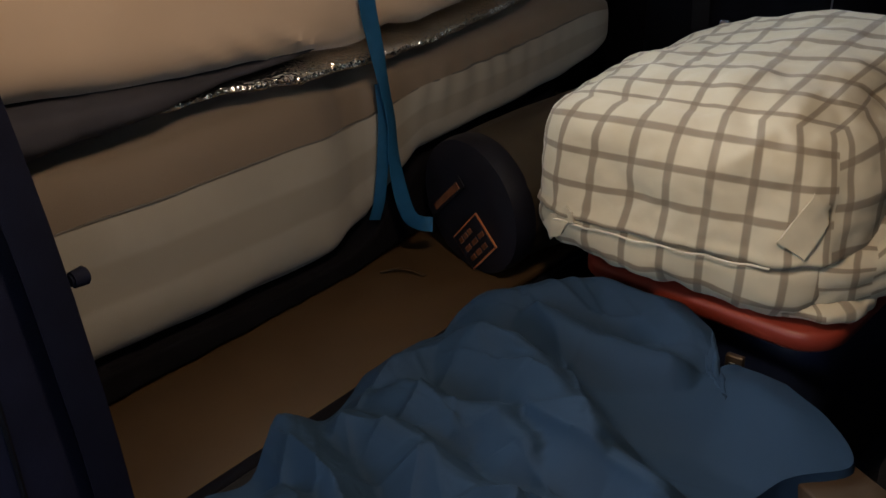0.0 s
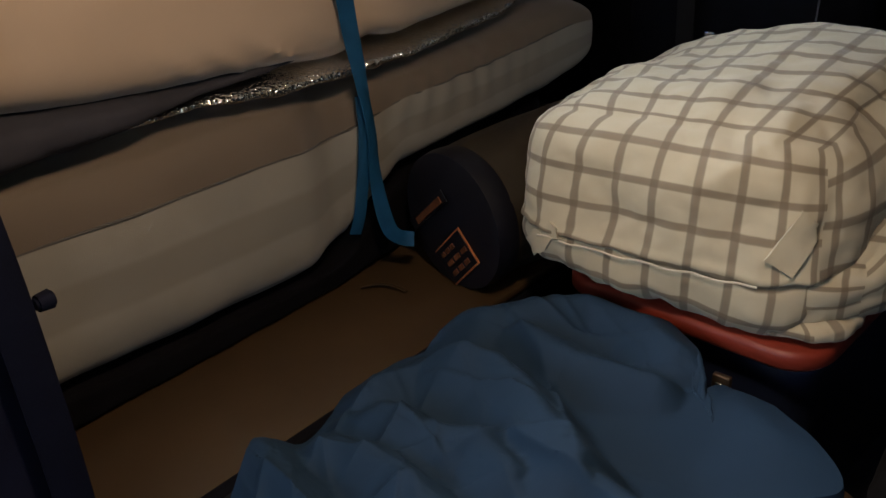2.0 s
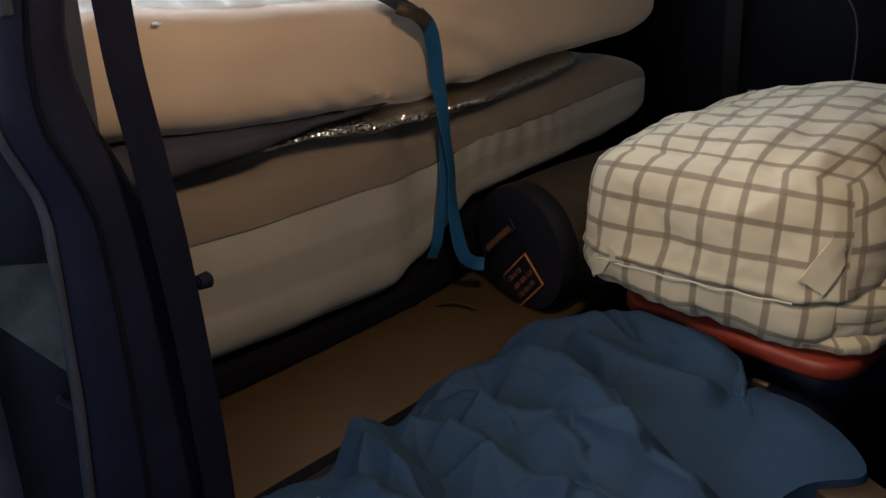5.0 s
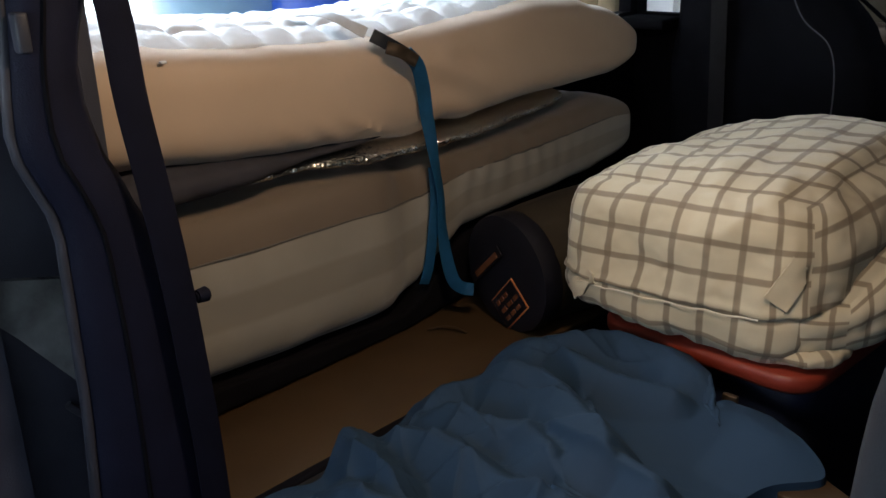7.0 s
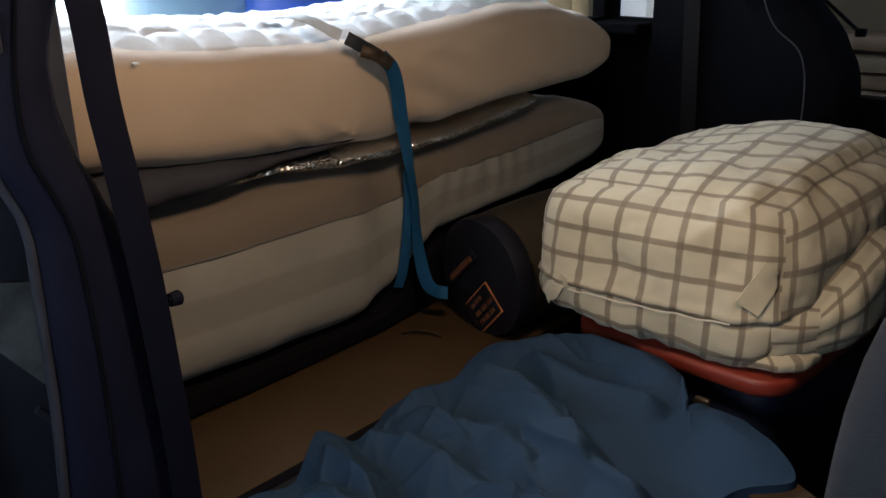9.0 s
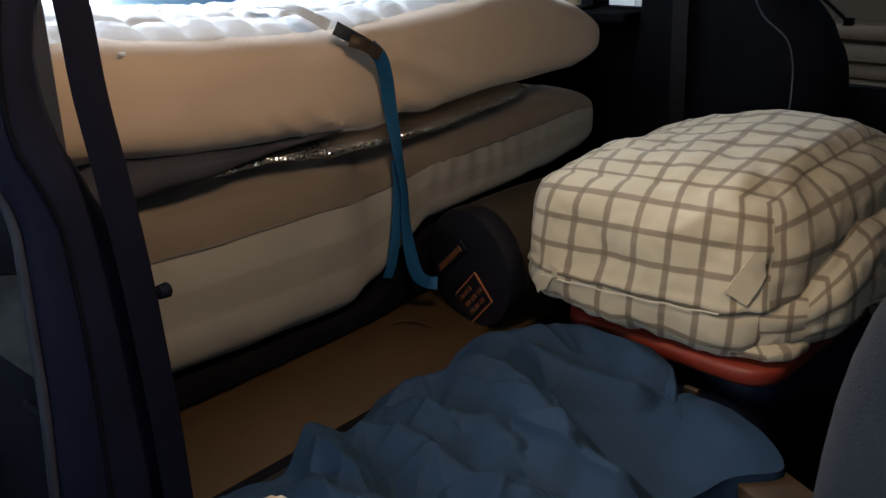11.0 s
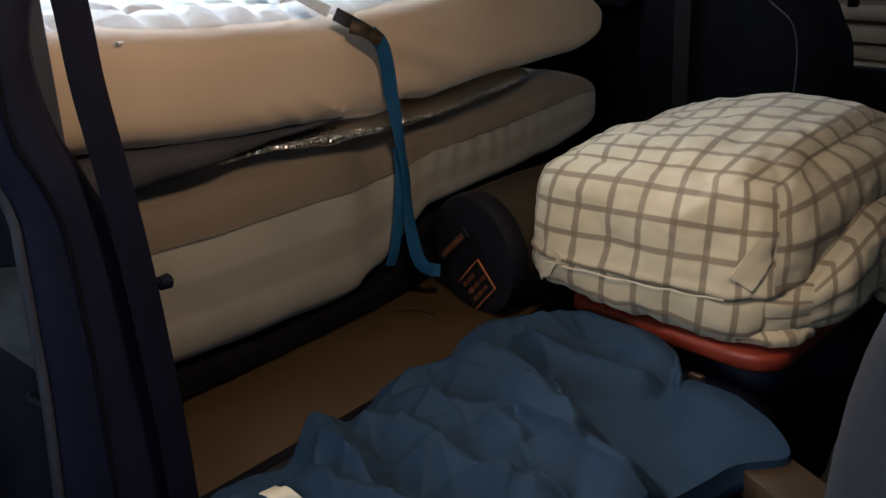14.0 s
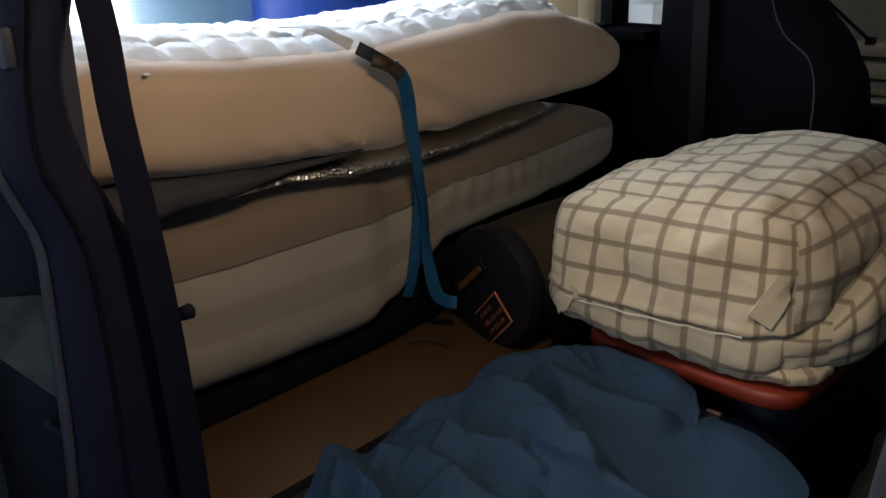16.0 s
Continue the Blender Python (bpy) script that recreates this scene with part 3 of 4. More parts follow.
layer(0.21, 1.30, curve_of([(0.2, 0.425), (0.5, 0.428), (0.70, 0.440), (0.82, 0.455), (1.3, 0.468)]),
      curve_of([(0.2, 0.545), (0.5, 0.528), (0.8, 0.492), (1.3, 0.478)]), curve_of([(0.2, -1.06), (0.6, -1.055), (0.8, -1.08), (1.3, -1.13)]),
      M_GREY, "folded_blanket", "dark grey blanket squeezed between two mattresses", "blanket", 0.004)
layer(0.60, 1.72, curve_of([(0.6, 0.430), (0.8, 0.432), (1.0, 0.414), (1.3, 0.408), (1.7, 0.425), (2.0, 0.44)]),
      curve_of([(0.6, 0.455), (0.8, 0.468), (1.0, 0.456), (1.3, 0.446), (1.7, 0.472), (2.0, 0.48)]), curve_of([(0.6, -1.11), (0.85, -1.085), (1.0, -1.072), (1.25, -1.075), (1.5, -1.090), (2.0, -1.12)]),
      M_FOIL, "foil_insulation", "crinkled silver foil insulation between two mattresses", "insulation", 0.006)

# ---------------------------------------------------------------- tie-down strap
strap = thing("tie_down_strap", "blue webbing tie-down strap round the mattresses", "strap")
part("upper_webbing", ribbon([(-1.17, 0.880, 0.738), (-1.11, 0.910, 0.736), (-1.068, 0.935, 0.715), (-1.050, 0.955, 0.700)], (0.25, 1, 0.1), 0.026, 0.0025, 30), M_STRAP_CLEAR, strap, "pale frayed webbing end")
part("dark_webbing", ribbon([(-1.052, 0.972, 0.694), (-1.040, 0.992, 0.680), (-1.034, 1.035, 0.655), (-1.036, 1.075, 0.630)], (0.1, 0.62, 0.78), 0.027, 0.004, 30), M_BLACKSTRAP, strap, "black webbing tail")
part("buckle", ribbon([(-1.036, 0.995, 0.668), (-1.022, 1.025, 0.655), (-1.026, 1.068, 0.632)], (0.1, 0.62, 0.78), 0.026, 0.006, 16), M_BUCKLE, strap, "dull cam buckle")
part("webbing", ribbon([(-1.036, 1.050, 0.650), (-1.034, 1.078, 0.622), (-1.042, 1.100, 0.575), (-1.052, 1.118, 0.512), (-1.052, 1.130, 0.448), (-1.050, 1.140, 0.380), (-1.050, 1.152, 0.310), (-1.050, 1.152, 0.240), (-1.044, 1.158, 0.165), (-1.036, 1.170, 0.110), (-1.026, 1.190, 0.088), (-1.012, 1.212, 0.080)],
                        (0.25, 1, 0.1), 0.030, 0.003, 90, lambda s: 0.5 * math.sin(s * 9)), M_STRAP, strap)
part("loose_webbing", ribbon([(-1.062, 1.143, 0.385), (-1.062, 1.146, 0.33), (-1.066, 1.144, 0.27), (-1.072, 1.138, 0.20), (-1.080, 1.132, 0.14), (-1.094, 1.130, 0.10)], (0.5, 0.9, 0), 0.024, 0.003, 50), M_STRAP, strap)


# ---------------------------------------------------------------- stuff sack
def stuff_sack():
    t = thing("stuff_sack", "black and olive nylon stuff sack with orange label", "sack")
    axis = Vector((0.20, 1.0, 0.06)).normalized()
    base = Vector((-0.925, 1.225, 0.135))
    a = axis.cross(Vector((0, 0, 1))).normalized()
    up = a.cross(axis)

    def drum(lo, hi, r, n, bulge, puck, name, material, label=""):
        bm = bmesh.new()
        rings = []
        for k in range(n + 1):
            s = k / n
            d = lo + (hi - lo) * s
            rr = r + bulge * math.sin(math.pi * s)
            rings.append([bm.verts.new(base + axis * d + (rr + puck * math.sin(j * 5) * (1 if k else 0.2) * wob(s * 3, j * 0.3, 0, 1.3)) * (a * math.cos(2 * math.pi * j / 48) + up * math.sin(2 * math.pi * j / 48))) for j in range(48)])
        for r0, r1 in zip(rings, rings[1:]):
            for j in range(48):
                bm.faces.new((r0[j], r0[(j + 1) % 48], r1[(j + 1) % 48], r1[j]))
        for ring, d in ((rings[0], lo - 0.008), (rings[-1], hi + 0.008)):
            prev = ring
            for f in (0.85, 0.5, 0.15):
                nxt = [bm.verts.new(base + axis * (d if f < 0.8 else (d * 0.6 + (lo if d < lo else hi) * 0.4)) + (v.co - base - axis * ((v.co - base).dot(axis))) * 0 + f * (r * 0.99) * (a * math.cos(2 * math.pi * j / 48) + up * math.sin(2 * math.pi * j / 48))) for j, v in enumerate(ring)]
                for j in range(48):
                    bm.faces.new((prev[j], prev[(j + 1) % 48], nxt[(j + 1) % 48], nxt[j]))
                prev = nxt
            bm.faces.new(prev)
        return part(name, bm, material, t, label)

    drum(0.03, 0.62, 0.134, 30, 0.010, 0.010, "sack_body", M_OLIVE, "olive nylon side")
    end = drum(0.0, 0.05, 0.139, 4, 0.003, 0.0, "end_cap", M_SACK, "black nylon end cap")

    def patch(name, cx, cz, w, h, turn, lift, material, label=""):
        m = Matrix.Translation(base - axis * lift) @ Matrix((a, axis, up)).transposed().to_4x4() @ Matrix.Translation((cx, 0, cz)) @ Matrix.Rotation(radians(turn), 4, "Y")
        return part(name, box((-w / 2, -0.0015, -h / 2), (w / 2, 0.0015, h / 2), 0.0006, 1, m), material, end, label, soft=False)

    # square label: orange border, black field, bars of print
    patch("label", 0.022, -0.064, 0.112, 0.080, -46, 0.0095, M_ORANGE, "orange and black sewn label")
    patch("label_field", 0.022, -0.064, 0.106, 0.074, -46, 0.0112, M_SACK)
    for k, (dx, dz, w) in enumerate(((-0.012, 0.021, 0.056), (0.006, -0.001, 0.086), (0.0, -0.022, 0.074))):
        c, s = math.cos(radians(46)), math.sin(radians(46))
        for q in range(3):
            ox = dx + (q - 1) * w * 0.36
            patch("print_bar", 0.022 + ox * c - dz * s, -0.064 + ox * s + dz * c, w * 0.26, 0.010, -46, 0.0130, M_DIMPRINT)
    # carrying handle with orange print
    patch("handle", -0.055, 0.012, 0.150, 0.026, -42, 0.013, M_SACK)
    patch("handle_print", -0.050, 0.014, 0.110, 0.014, -42, 0.0155, M_DIMPRINT)
    return t


stuff_sack()


# ---------------------------------------------------------------- checked bedding
def crumple(amount, f=7.0, seed=0.0):
    def go(w, q):
        return amount * (wob(w.x, w.y, w.z, f, seed) + 0.6 * wob(w.x, w.y, w.z, f * 2.6, seed + 3) + 0.25 * wob(w.x, w.y, w.z, f * 6, seed + 6))

    return go


def gathered(amount, seed):
    """Crumple, with upright gathers low on the front."""
    base = crumple(amount, 7.0, seed)

    def go(w, q):
        out = base(w, q)
        if q.y < -0.9:
            low = max(0.0, -0.2 - q.z)
            out += 0.0025 * low * math.sin(w.x * 95 + 4 * wob(w.x, w.z, 0, 9)) - 0.0045 * math.exp(-(((w.z - 0.192 + 0.006 * math.sin(w.x * 11)) / 0.006) ** 2)) + 0.006 * math.exp(-(((w.z - 0.206) / 0.008) ** 2))
        return out

    return go


def tapered(yaw, pivot, crown, front_lean=0.0, sag=0.0, narrow=0.0, tilt=0.0):
    """Turns a bundle about its upright, raises its middle and leans its front."""
    c, s = math.cos(radians(yaw)), math.sin(radians(yaw))

    def go(w, q):
        z = w.z + crown * max(0, q.z) * math.cos((q.x - 0.4) * 1.05) * math.cos((q.y - 0.15) * 1.15)
        z += tilt * q.x * (q.y * 0.5 + 0.5) * max(0.0, q.z)
        z -= sag * max(0.0, -q.z) * max(0.0, -q.y) * min(1.0, max(0.0, q.x + 0.5))
        y = w.y + front_lean * (q.z * 0.5 + 0.5) * max(0, -q.y)
        dx, dy = w.x + narrow * (max(0.0, -q.x) + 2.2 * max(0.0, q.x)) * (q.y * 0.5 + 0.5) - pivot[0], y - pivot[1]
        return Vector((pivot[0] + c * dx - s * dy, pivot[1] + s * dx + c * dy, z))

    return go


def duvet_edges(q):
    """How square its edges are: soft along the top of the front, rolled over at the door side behind the front corner."""
    back = min(1.0, max(0.0, (q.y + 0.98) / 0.5))
    door = min(1.0, max(0.0, q.x)) * max(0.0, q.z)
    top = max(0.0, q.z) * max(0.0, -q.y) * min(1.0, max(0.0, (q.x + 1.0) / 0.7))
    return 6.0 - 2.2 * top * (1 - door) - (1.0 + 2.8 * back) * door


duvet = thing("folded_duvet", "folded duvet in cream cotton with brown check", "duvet")
roll = bundle((-0.782, 1.185, 0.112), (-0.215, 1.98, 0.408), 72, duvet_edges, gathered(0.013, 0.0), tapered(6, (-0.49, 1.25), 0.035, 0.050, 0.032, 0.06, 0.045))
bmesh.ops.recalc_face_normals(roll, faces=roll.faces[:])
roll_skin = BVHTree.FromBMesh(roll)
part("duvet_roll", roll, M_PLAID, duvet)
part("seam_piping", tube([(-0.690 + 0.375 * k / 40, 1.172 + 0.039 * k / 40 + 0.003 * math.sin(k * 0.7), 0.194 - 0.004 * math.sin(k / 40 * 3.1) + 0.002 * wob(k, 0, 0, 0.4)) for k in range(41)], 0.0018, 6), M_CREAM, duvet, "pale sewn seam")
def rising(w, q):
    """Low at its front end, full further back."""
    rise = min(1.0, max(0.0, (q.y + 1.0) / 0.8))
    return Vector((w.x + 0.02 * rise, w.y, 0.088 + (w.z - 0.088) * (0.60 + 0.40 * rise)))


part("under_fold", bundle((-0.50, 1.245, 0.088), (-0.150, 1.95, 0.325), 40, 3.0, crumple(0.014, 8, 9), rising), M_PLAID, duvet)
part("front_fold", bundle((-0.50, 1.235, 0.092), (-0.195, 1.44, 0.140), 30, 3.0, crumple(0.010, 11, 15), tapered(-4, (-0.35, 1.3), 0.0)), M_PLAID, duvet)
part("trailing_corner", bundle((-0.20, 1.60, 0.070), (-0.04, 1.90, 0.165), 26, 2.6, crumple(0.012, 12, 18)), M_PLAID, duvet)
# turned-back corner flaps
for pts in (((-0.316, 1.230, 0.235), (-0.273, 1.234, 0.213), (-0.228, 1.262, 0.291), (-0.272, 1.252, 0.317)),
            ((-0.647, 1.200, 0.201), (-0.716, 1.200, 0.135), (-0.738, 1.200, 0.162), (-0.669, 1.200, 0.217))):
    bm = bmesh.new()
    uvl = bm.loops.layers.uv.new("uv")
    n = 10
    front, rear = [], []
    p00, p10, p11, p01 = [Vector(p) for p in pts]
    for i in range(n + 1):
        for j in range(n + 1):
            u, v = i / n, j / n
            p = p00 * (1 - u) * (1 - v) + p10 * u * (1 - v) + p11 * u * v + p01 * (1 - u) * v
            skin, lift = roll_skin.find_nearest(p)[:2]
            front.append(bm.verts.new(skin + lift * (0.003 + 0.007 * (1 - v) + 0.002 * wob(p.x, p.y, p.z, 25))))
            rear.append(bm.verts.new(skin - lift * 0.004))
    for i in range(n):
        for j in range(n):
            a = i * (n + 1) + j
            for f in (bm.faces.new((front[a], front[a + 1], front[a + n + 2], front[a + n + 1])), bm.faces.new((rear[a], rear[a + n + 1], rear[a + n + 2], rear[a + 1]))):
                for lp in f.loops:
                    lp[uvl].uv = (0.042 + 0.028 * (i / n), 0.036 + 0.024 * (j / n))
    rim = [k * (n + 1) for k in range(n + 1)] + [n * (n + 1) + k for k in range(1, n + 1)] + [k * (n + 1) + n for k in range(n - 1, -1, -1)] + list(range(n - 1, 0, -1))
    for a, b in zip(rim, rim[1:] + rim[:1]):
        for lp in bm.faces.new((front[a], front[b], rear[b], rear[a])).loops:
            lp[uvl].uv = (0.005, 0.005)
    part("corner_flap", bm, M_PLAID, duvet)

# ---------------------------------------------------------------- storage tote under the bedding
tote = thing("storage_tote", "navy plastic storage tote with red lid", "tote")
mt = Matrix.Translation((-0.455, 1.53, 0)) @ Matrix.Rotation(radians(-3), 4, "Z")


def rounded_plate(x0, x1, y0, y1, r, z0, z1, edge, m):
    """A flat body with round corners in plan and softened rims."""
    bm = bmesh.new()
    rings = []
    for z, inset in ((z0, edge), (z0 + edge, 0.0), (z1 - edge, 0.0), (z1 - 0.3 * edge, 0.3 * edge), (z1, edge)):
        ring = []
        for cx, cy, a0 in ((x1 - r, y1 - r, 0), (x0 + r, y1 - r, 90), (x0 + r, y0 + r, 180), (x1 - r, y0 + r, 270)):
            for k in range(9):
                t = radians(a0 + 90 * k / 8)
                ring.append(bm.verts.new(m @ Vector((cx + (r - inset) * math.cos(t), cy + (r - inset) * math.sin(t), z))))
        rings.append(ring)
    for r0, r1 in zip(rings, rings[1:]):
        for j in range(36):
            bm.faces.new((r0[j], r0[(j + 1) % 36], r1[(j + 1) % 36], r1[j]))
    bm.faces.new(rings[0])
    bm.faces.new(rings[-1])
    return bm


part("tote_body", rounded_plate(-0.20, 0.235, -0.26, 0.34, 0.07, -0.36, 0.058, 0.01, mt), M_NAVY, tote)
part("lid", rounded_plate(-0.225, 0.262, -0.300, 0.37, 0.075, 0.054, 0.092, 0.010, mt), M_RED, tote, "red plastic lid")
# a crease in the board's covering beside the strap
crease = thing("board_crease", "dark curled crease in the brown board covering", "crease")
part("crease_lip", ribbon([(-1.060, 1.10, 0.003), (-1.035, 1.125, 0.009), (-1.005, 1.135, 0.011), (-0.975, 1.142, 0.004)], (0.4, -1, 0.25), 0.012, 0.002, 24), M_BOARD, crease)


# ---------------------------------------------------------------- blue cloth
def settle(pos, ground, along, across, steps=150):
    """Lets a sheet with slack drop on a ground and buckle into folds. pos: rows of points; ground(x, y): heights below;
    along, across: how much longer the cloth is than its place, from row to row and within a row."""
    p = pos.copy()
    old = p.copy()

    def links(dk, dj, slack, floor=0.0, stiff=1.0):
        n, m = p.shape[:2]
        a, b = (slice(0, n - dk), slice(max(0, -dj), m - max(0, dj))), (slice(dk, n), slice(max(0, dj), m + min(0, dj)))
        d = pos[b][..., :2] - pos[a][..., :2]
        return a, b, np.sqrt((d**2).sum(-1)) * slack[a], floor, stiff

    both = (along + across) / 2
    rules = [links(1, 0, along), links(0, 1, across), links(1, 1, both, 0.0, 0.5), links(1, -1, both, 0.0, 0.5),
             links(3, 0, along, 0.93, 0.3), links(0, 3, across, 0.93, 0.3), links(7, 0, along, 0.55, 0.15), links(0, 7, across, 0.6, 0.15)]
    for step in range(steps):
        v = (p - old) * 0.93
        old = p.copy()
        p = p + v
        p[..., 2] -= 0.00045
        for _ in range(3):
            shift, count = np.zeros_like(p), np.zeros(p.shape[:2]) + 1e-9
            for a, b, rest, floor, stiff in rules:
                d = p[b] - p[a]
                n = np.sqrt((d**2).sum(-1)) + 1e-9
                gap = (n - rest) if floor == 0.0 else np.minimum(0.0, n - rest * floor)
                move = d * (0.5 * stiff * gap / n)[..., None]
                shift[a] += move
                shift[b] -= move
                busy = stiff * (gap != 0)
                count[a] += busy
                count[b] += busy
            p = p + 1.3 * shift / np.maximum(count, 1.0)[..., None]
            low = ground(p[..., 0], p[..., 1])
            under = p[..., 2] < low
            p[..., 2] = np.where(under, low, p[..., 2])
            for c in (0, 1):
                p[..., c] = np.where(under, 0.25 * p[..., c] + 0.75 * old[..., c], p[..., c])
    return p


def finer(p):
    """Twice as many points each way, on smooth curves through the given ones."""
    for axis in (0, 1):
        q = np.moveaxis(p, axis, 0)
        wide = np.concatenate([2 * q[:1] - q[1:2], q, 2 * q[-1:] - q[-2:-1]])
        out = np.zeros((2 * len(q) - 1, *q.shape[1:]))
        out[::2] = q
        out[1::2] = (9 * (wide[1:-2] + wide[2:-1]) - wide[:-3] - wide[3:]) / 16
        p = np.moveaxis(out, 0, axis)
    return p


def blue_cloth():
    cloth = thing("blue_sheet", "rumpled dusty blue cotton sheet in a heap", "sheet")
    nu, nv = 100, 156
    left = spline([(x, y, 0) for x, y in ((-0.68, 0.20), (-0.755, 0.40), (-0.735, 0.50), (-0.775, 0.61), (-0.755, 0.68), (-0.79, 0.80), (-0.785, 0.92), (-0.735, 1.03), (-0.67, 1.13))], nv + 1)
    right = spline([(x, y, 0) for x, y in ((-0.22, 0.22), (-0.235, 0.40), (-0.235, 0.58), (-0.215, 0.70), (-0.20, 0.80), (-0.165, 0.93), (-0.10, 1.04), (-0.235, 1.15))], nv + 1)
    # the heap below: runs of plan points, height, reach to either side
    folds = [([(-0.755, 0.60), (-0.70, 0.585), (-0.60, 0.545)], 0.085, 0.05, 0.07),
             ([(-0.72, 0.80), (-0.705, 0.888), (-0.64, 0.944)], 0.085, 0.060, 0.10),
             ([(-0.64, 0.90), (-0.577, 0.905), (-0.50, 0.875), (-0.44, 0.835), (-0.37, 0.795)], 0.128, 0.070, 0.12),
             ([(-0.40, 0.815), (-0.33, 0.785), (-0.25, 0.770)], 0.105, 0.055, 0.08),
             ([(-0.66, 0.74), (-0.58, 0.735), (-0.51, 0.765), (-0.44, 0.745)], 0.105, 0.07, 0.08),
             ([(-0.70, 1.03), (-0.64, 1.09), (-0.58, 1.16), (-0.48, 1.17), (-0.39, 1.12)], 0.112, 0.12, 0.09),
             ([(-0.64, 1.03), (-0.50, 1.02), (-0.38, 1.04)], 0.098, 0.06, 0.06),
             ([(-0.66, 0.655), (-0.56, 0.663), (-0.44, 0.64), (-0.34, 0.66)], 0.090, 0.06, 0.07),
             ([(-0.62, 0.46), (-0.50, 0.48), (-0.36, 0.52), (-0.28, 0.60)], 0.090, 0.06, 0.08),
             ([(-0.60, 0.36), (-0.46, 0.38), (-0.30, 0.36)], 0.090, 0.06, 0.07),
             ([(-0.36, 1.05), (-0.28, 1.09), (-0.20, 1.06)], 0.070, 0.14, 0.14)]

    def near(x, y, run):
        best, side = 9.0, 1.0
        for a, b in zip(run, run[1:]):
            ax, ay = b[0] - a[0], b[1] - a[1]
            s = min(1, max(0, ((x - a[0]) * ax + (y - a[1]) * ay) / (ax * ax + ay * ay)))
            dx, dy = x - a[0] - s * ax, y - a[1] - s * ay
            d = math.hypot(dx, dy)
            if d < best:
                best, side = d, ax * dy - ay * dx
        return best, side

    cell = 0.012
    x0, y0, cols, rows_n = -0.95, 0.10, 90, 112
    heap = np.full((rows_n, cols), 0.034)
    for r in range(rows_n):
        for c in range(cols):
            x, y = x0 + c * cell, y0 + r * cell
            wx, wy = x + 0.012 * wob(x, y, 0, 7), y + 0.012 * wob(x, y, 3, 7, 2)
            h = 0.034 if x > -0.80 else 0.001
            for run, up, w_left, w_right in folds:
                d, side = near(wx, wy, run)
                w = w_left if side > 0 else w_right
                h = max(h, up - (up - 0.036) * (math.sqrt(d * d + 0.010**2) - 0.010) / w)
            heap[r, c] = h + 0.004 * wob(x, y, 0, 9)

    def ground(x, y):
        u, v = np.clip((x - x0) / cell, 0, cols - 1.001), np.clip((y - y0) / cell, 0, rows_n - 1.001)
        i, j = u.astype(int), v.astype(int)
        a, b = u - i, v - j
        return (heap[j, i] * (1 - a) + heap[j, i + 1] * a) * (1 - b) + (heap[j + 1, i] * (1 - a) + heap[j + 1, i + 1] * a) * b

    pos = np.zeros((nv + 1, nu + 1, 3))
    along, across = np.ones((nv + 1, nu + 1)), np.ones((nv + 1, nu + 1))
    for k in range(nv + 1):
        a, b = left[k], right[k]
        for j in range(nu + 1):
            s = j / nu
            x, y = a.x + (b.x - a.x) * s, a.y + (b.y - a.y) * s
            # the far edge bows out, and a notch parts its two lobes
            far = max(0.0, (k / nv - 0.75) / 0.25)
            y += far * (0.10 * math.sin(math.pi * min(1, s / 0.72)) if s < 0.72 else -0.02) - far * 0.05 * math.exp(-(((s - 0.76) / 0.05) ** 2))
            pos[k, j] = x, y, 0.0
            # the panel towards the door lies flat, the rest has slack
            flat = max(0.0, min(1.0, (x + 0.52) / 0.10)) * max(0.0, min(1.0, (y - 0.80) / 0.08))
            along[k, j] = 1.02 + (0.16 + 0.16 * wob(x, y, 5, 5)) * (1 - flat)
            across[k, j] = 1.01 + (0.06 + 0.08 * wob(x, y, 8, 5)) * (1 - flat)
    crease = np.array([[wob(p[0] * 0.55 + 0.3 * p[1], p[1], 1, 15) + 0.5 * wob(p[0] * 0.6, p[1], 6, 32) for p in row] for row in pos])
    pos[..., 2] = ground(pos[..., 0], pos[..., 1]) + 0.006 + 0.014 * np.abs(crease)
    pos = settle(pos, ground, along, across)
    pos = finer(pos)
    # sharp creases: runs of plan points, height, fall to either side
    creases = [([(-0.711, 0.835), (-0.679, 0.883), (-0.612, 0.923)], 0.016, 0.006, 0.03),
               ([(-0.527, 0.719), (-0.477, 0.798), (-0.393, 0.772), (-0.251, 0.759)], 0.02, 0.034, 0.008),
               ([(-0.653, 1.044), (-0.563, 0.996), (-0.468, 0.911), (-0.391, 0.817)], 0.022, 0.03, 0.007),
               ([(-0.628, 1.026), (-0.539, 1.048), (-0.434, 1.077)], 0.02, 0.008, 0.026),
               ([(-0.675, 0.612), (-0.726, 0.737), (-0.727, 0.807)], 0.016, 0.026, 0.008),
               ([(-0.621, 0.628), (-0.619, 0.723), (-0.644, 0.822)], 0.016, 0.008, 0.026),
               ([(-0.591, 0.552), (-0.558, 0.608), (-0.537, 0.648), (-0.486, 0.694)], 0.016, 0.008, 0.03),
               ([(-0.535, 0.638), (-0.515, 0.599), (-0.489, 0.563)], 0.014, 0.008, 0.03)]
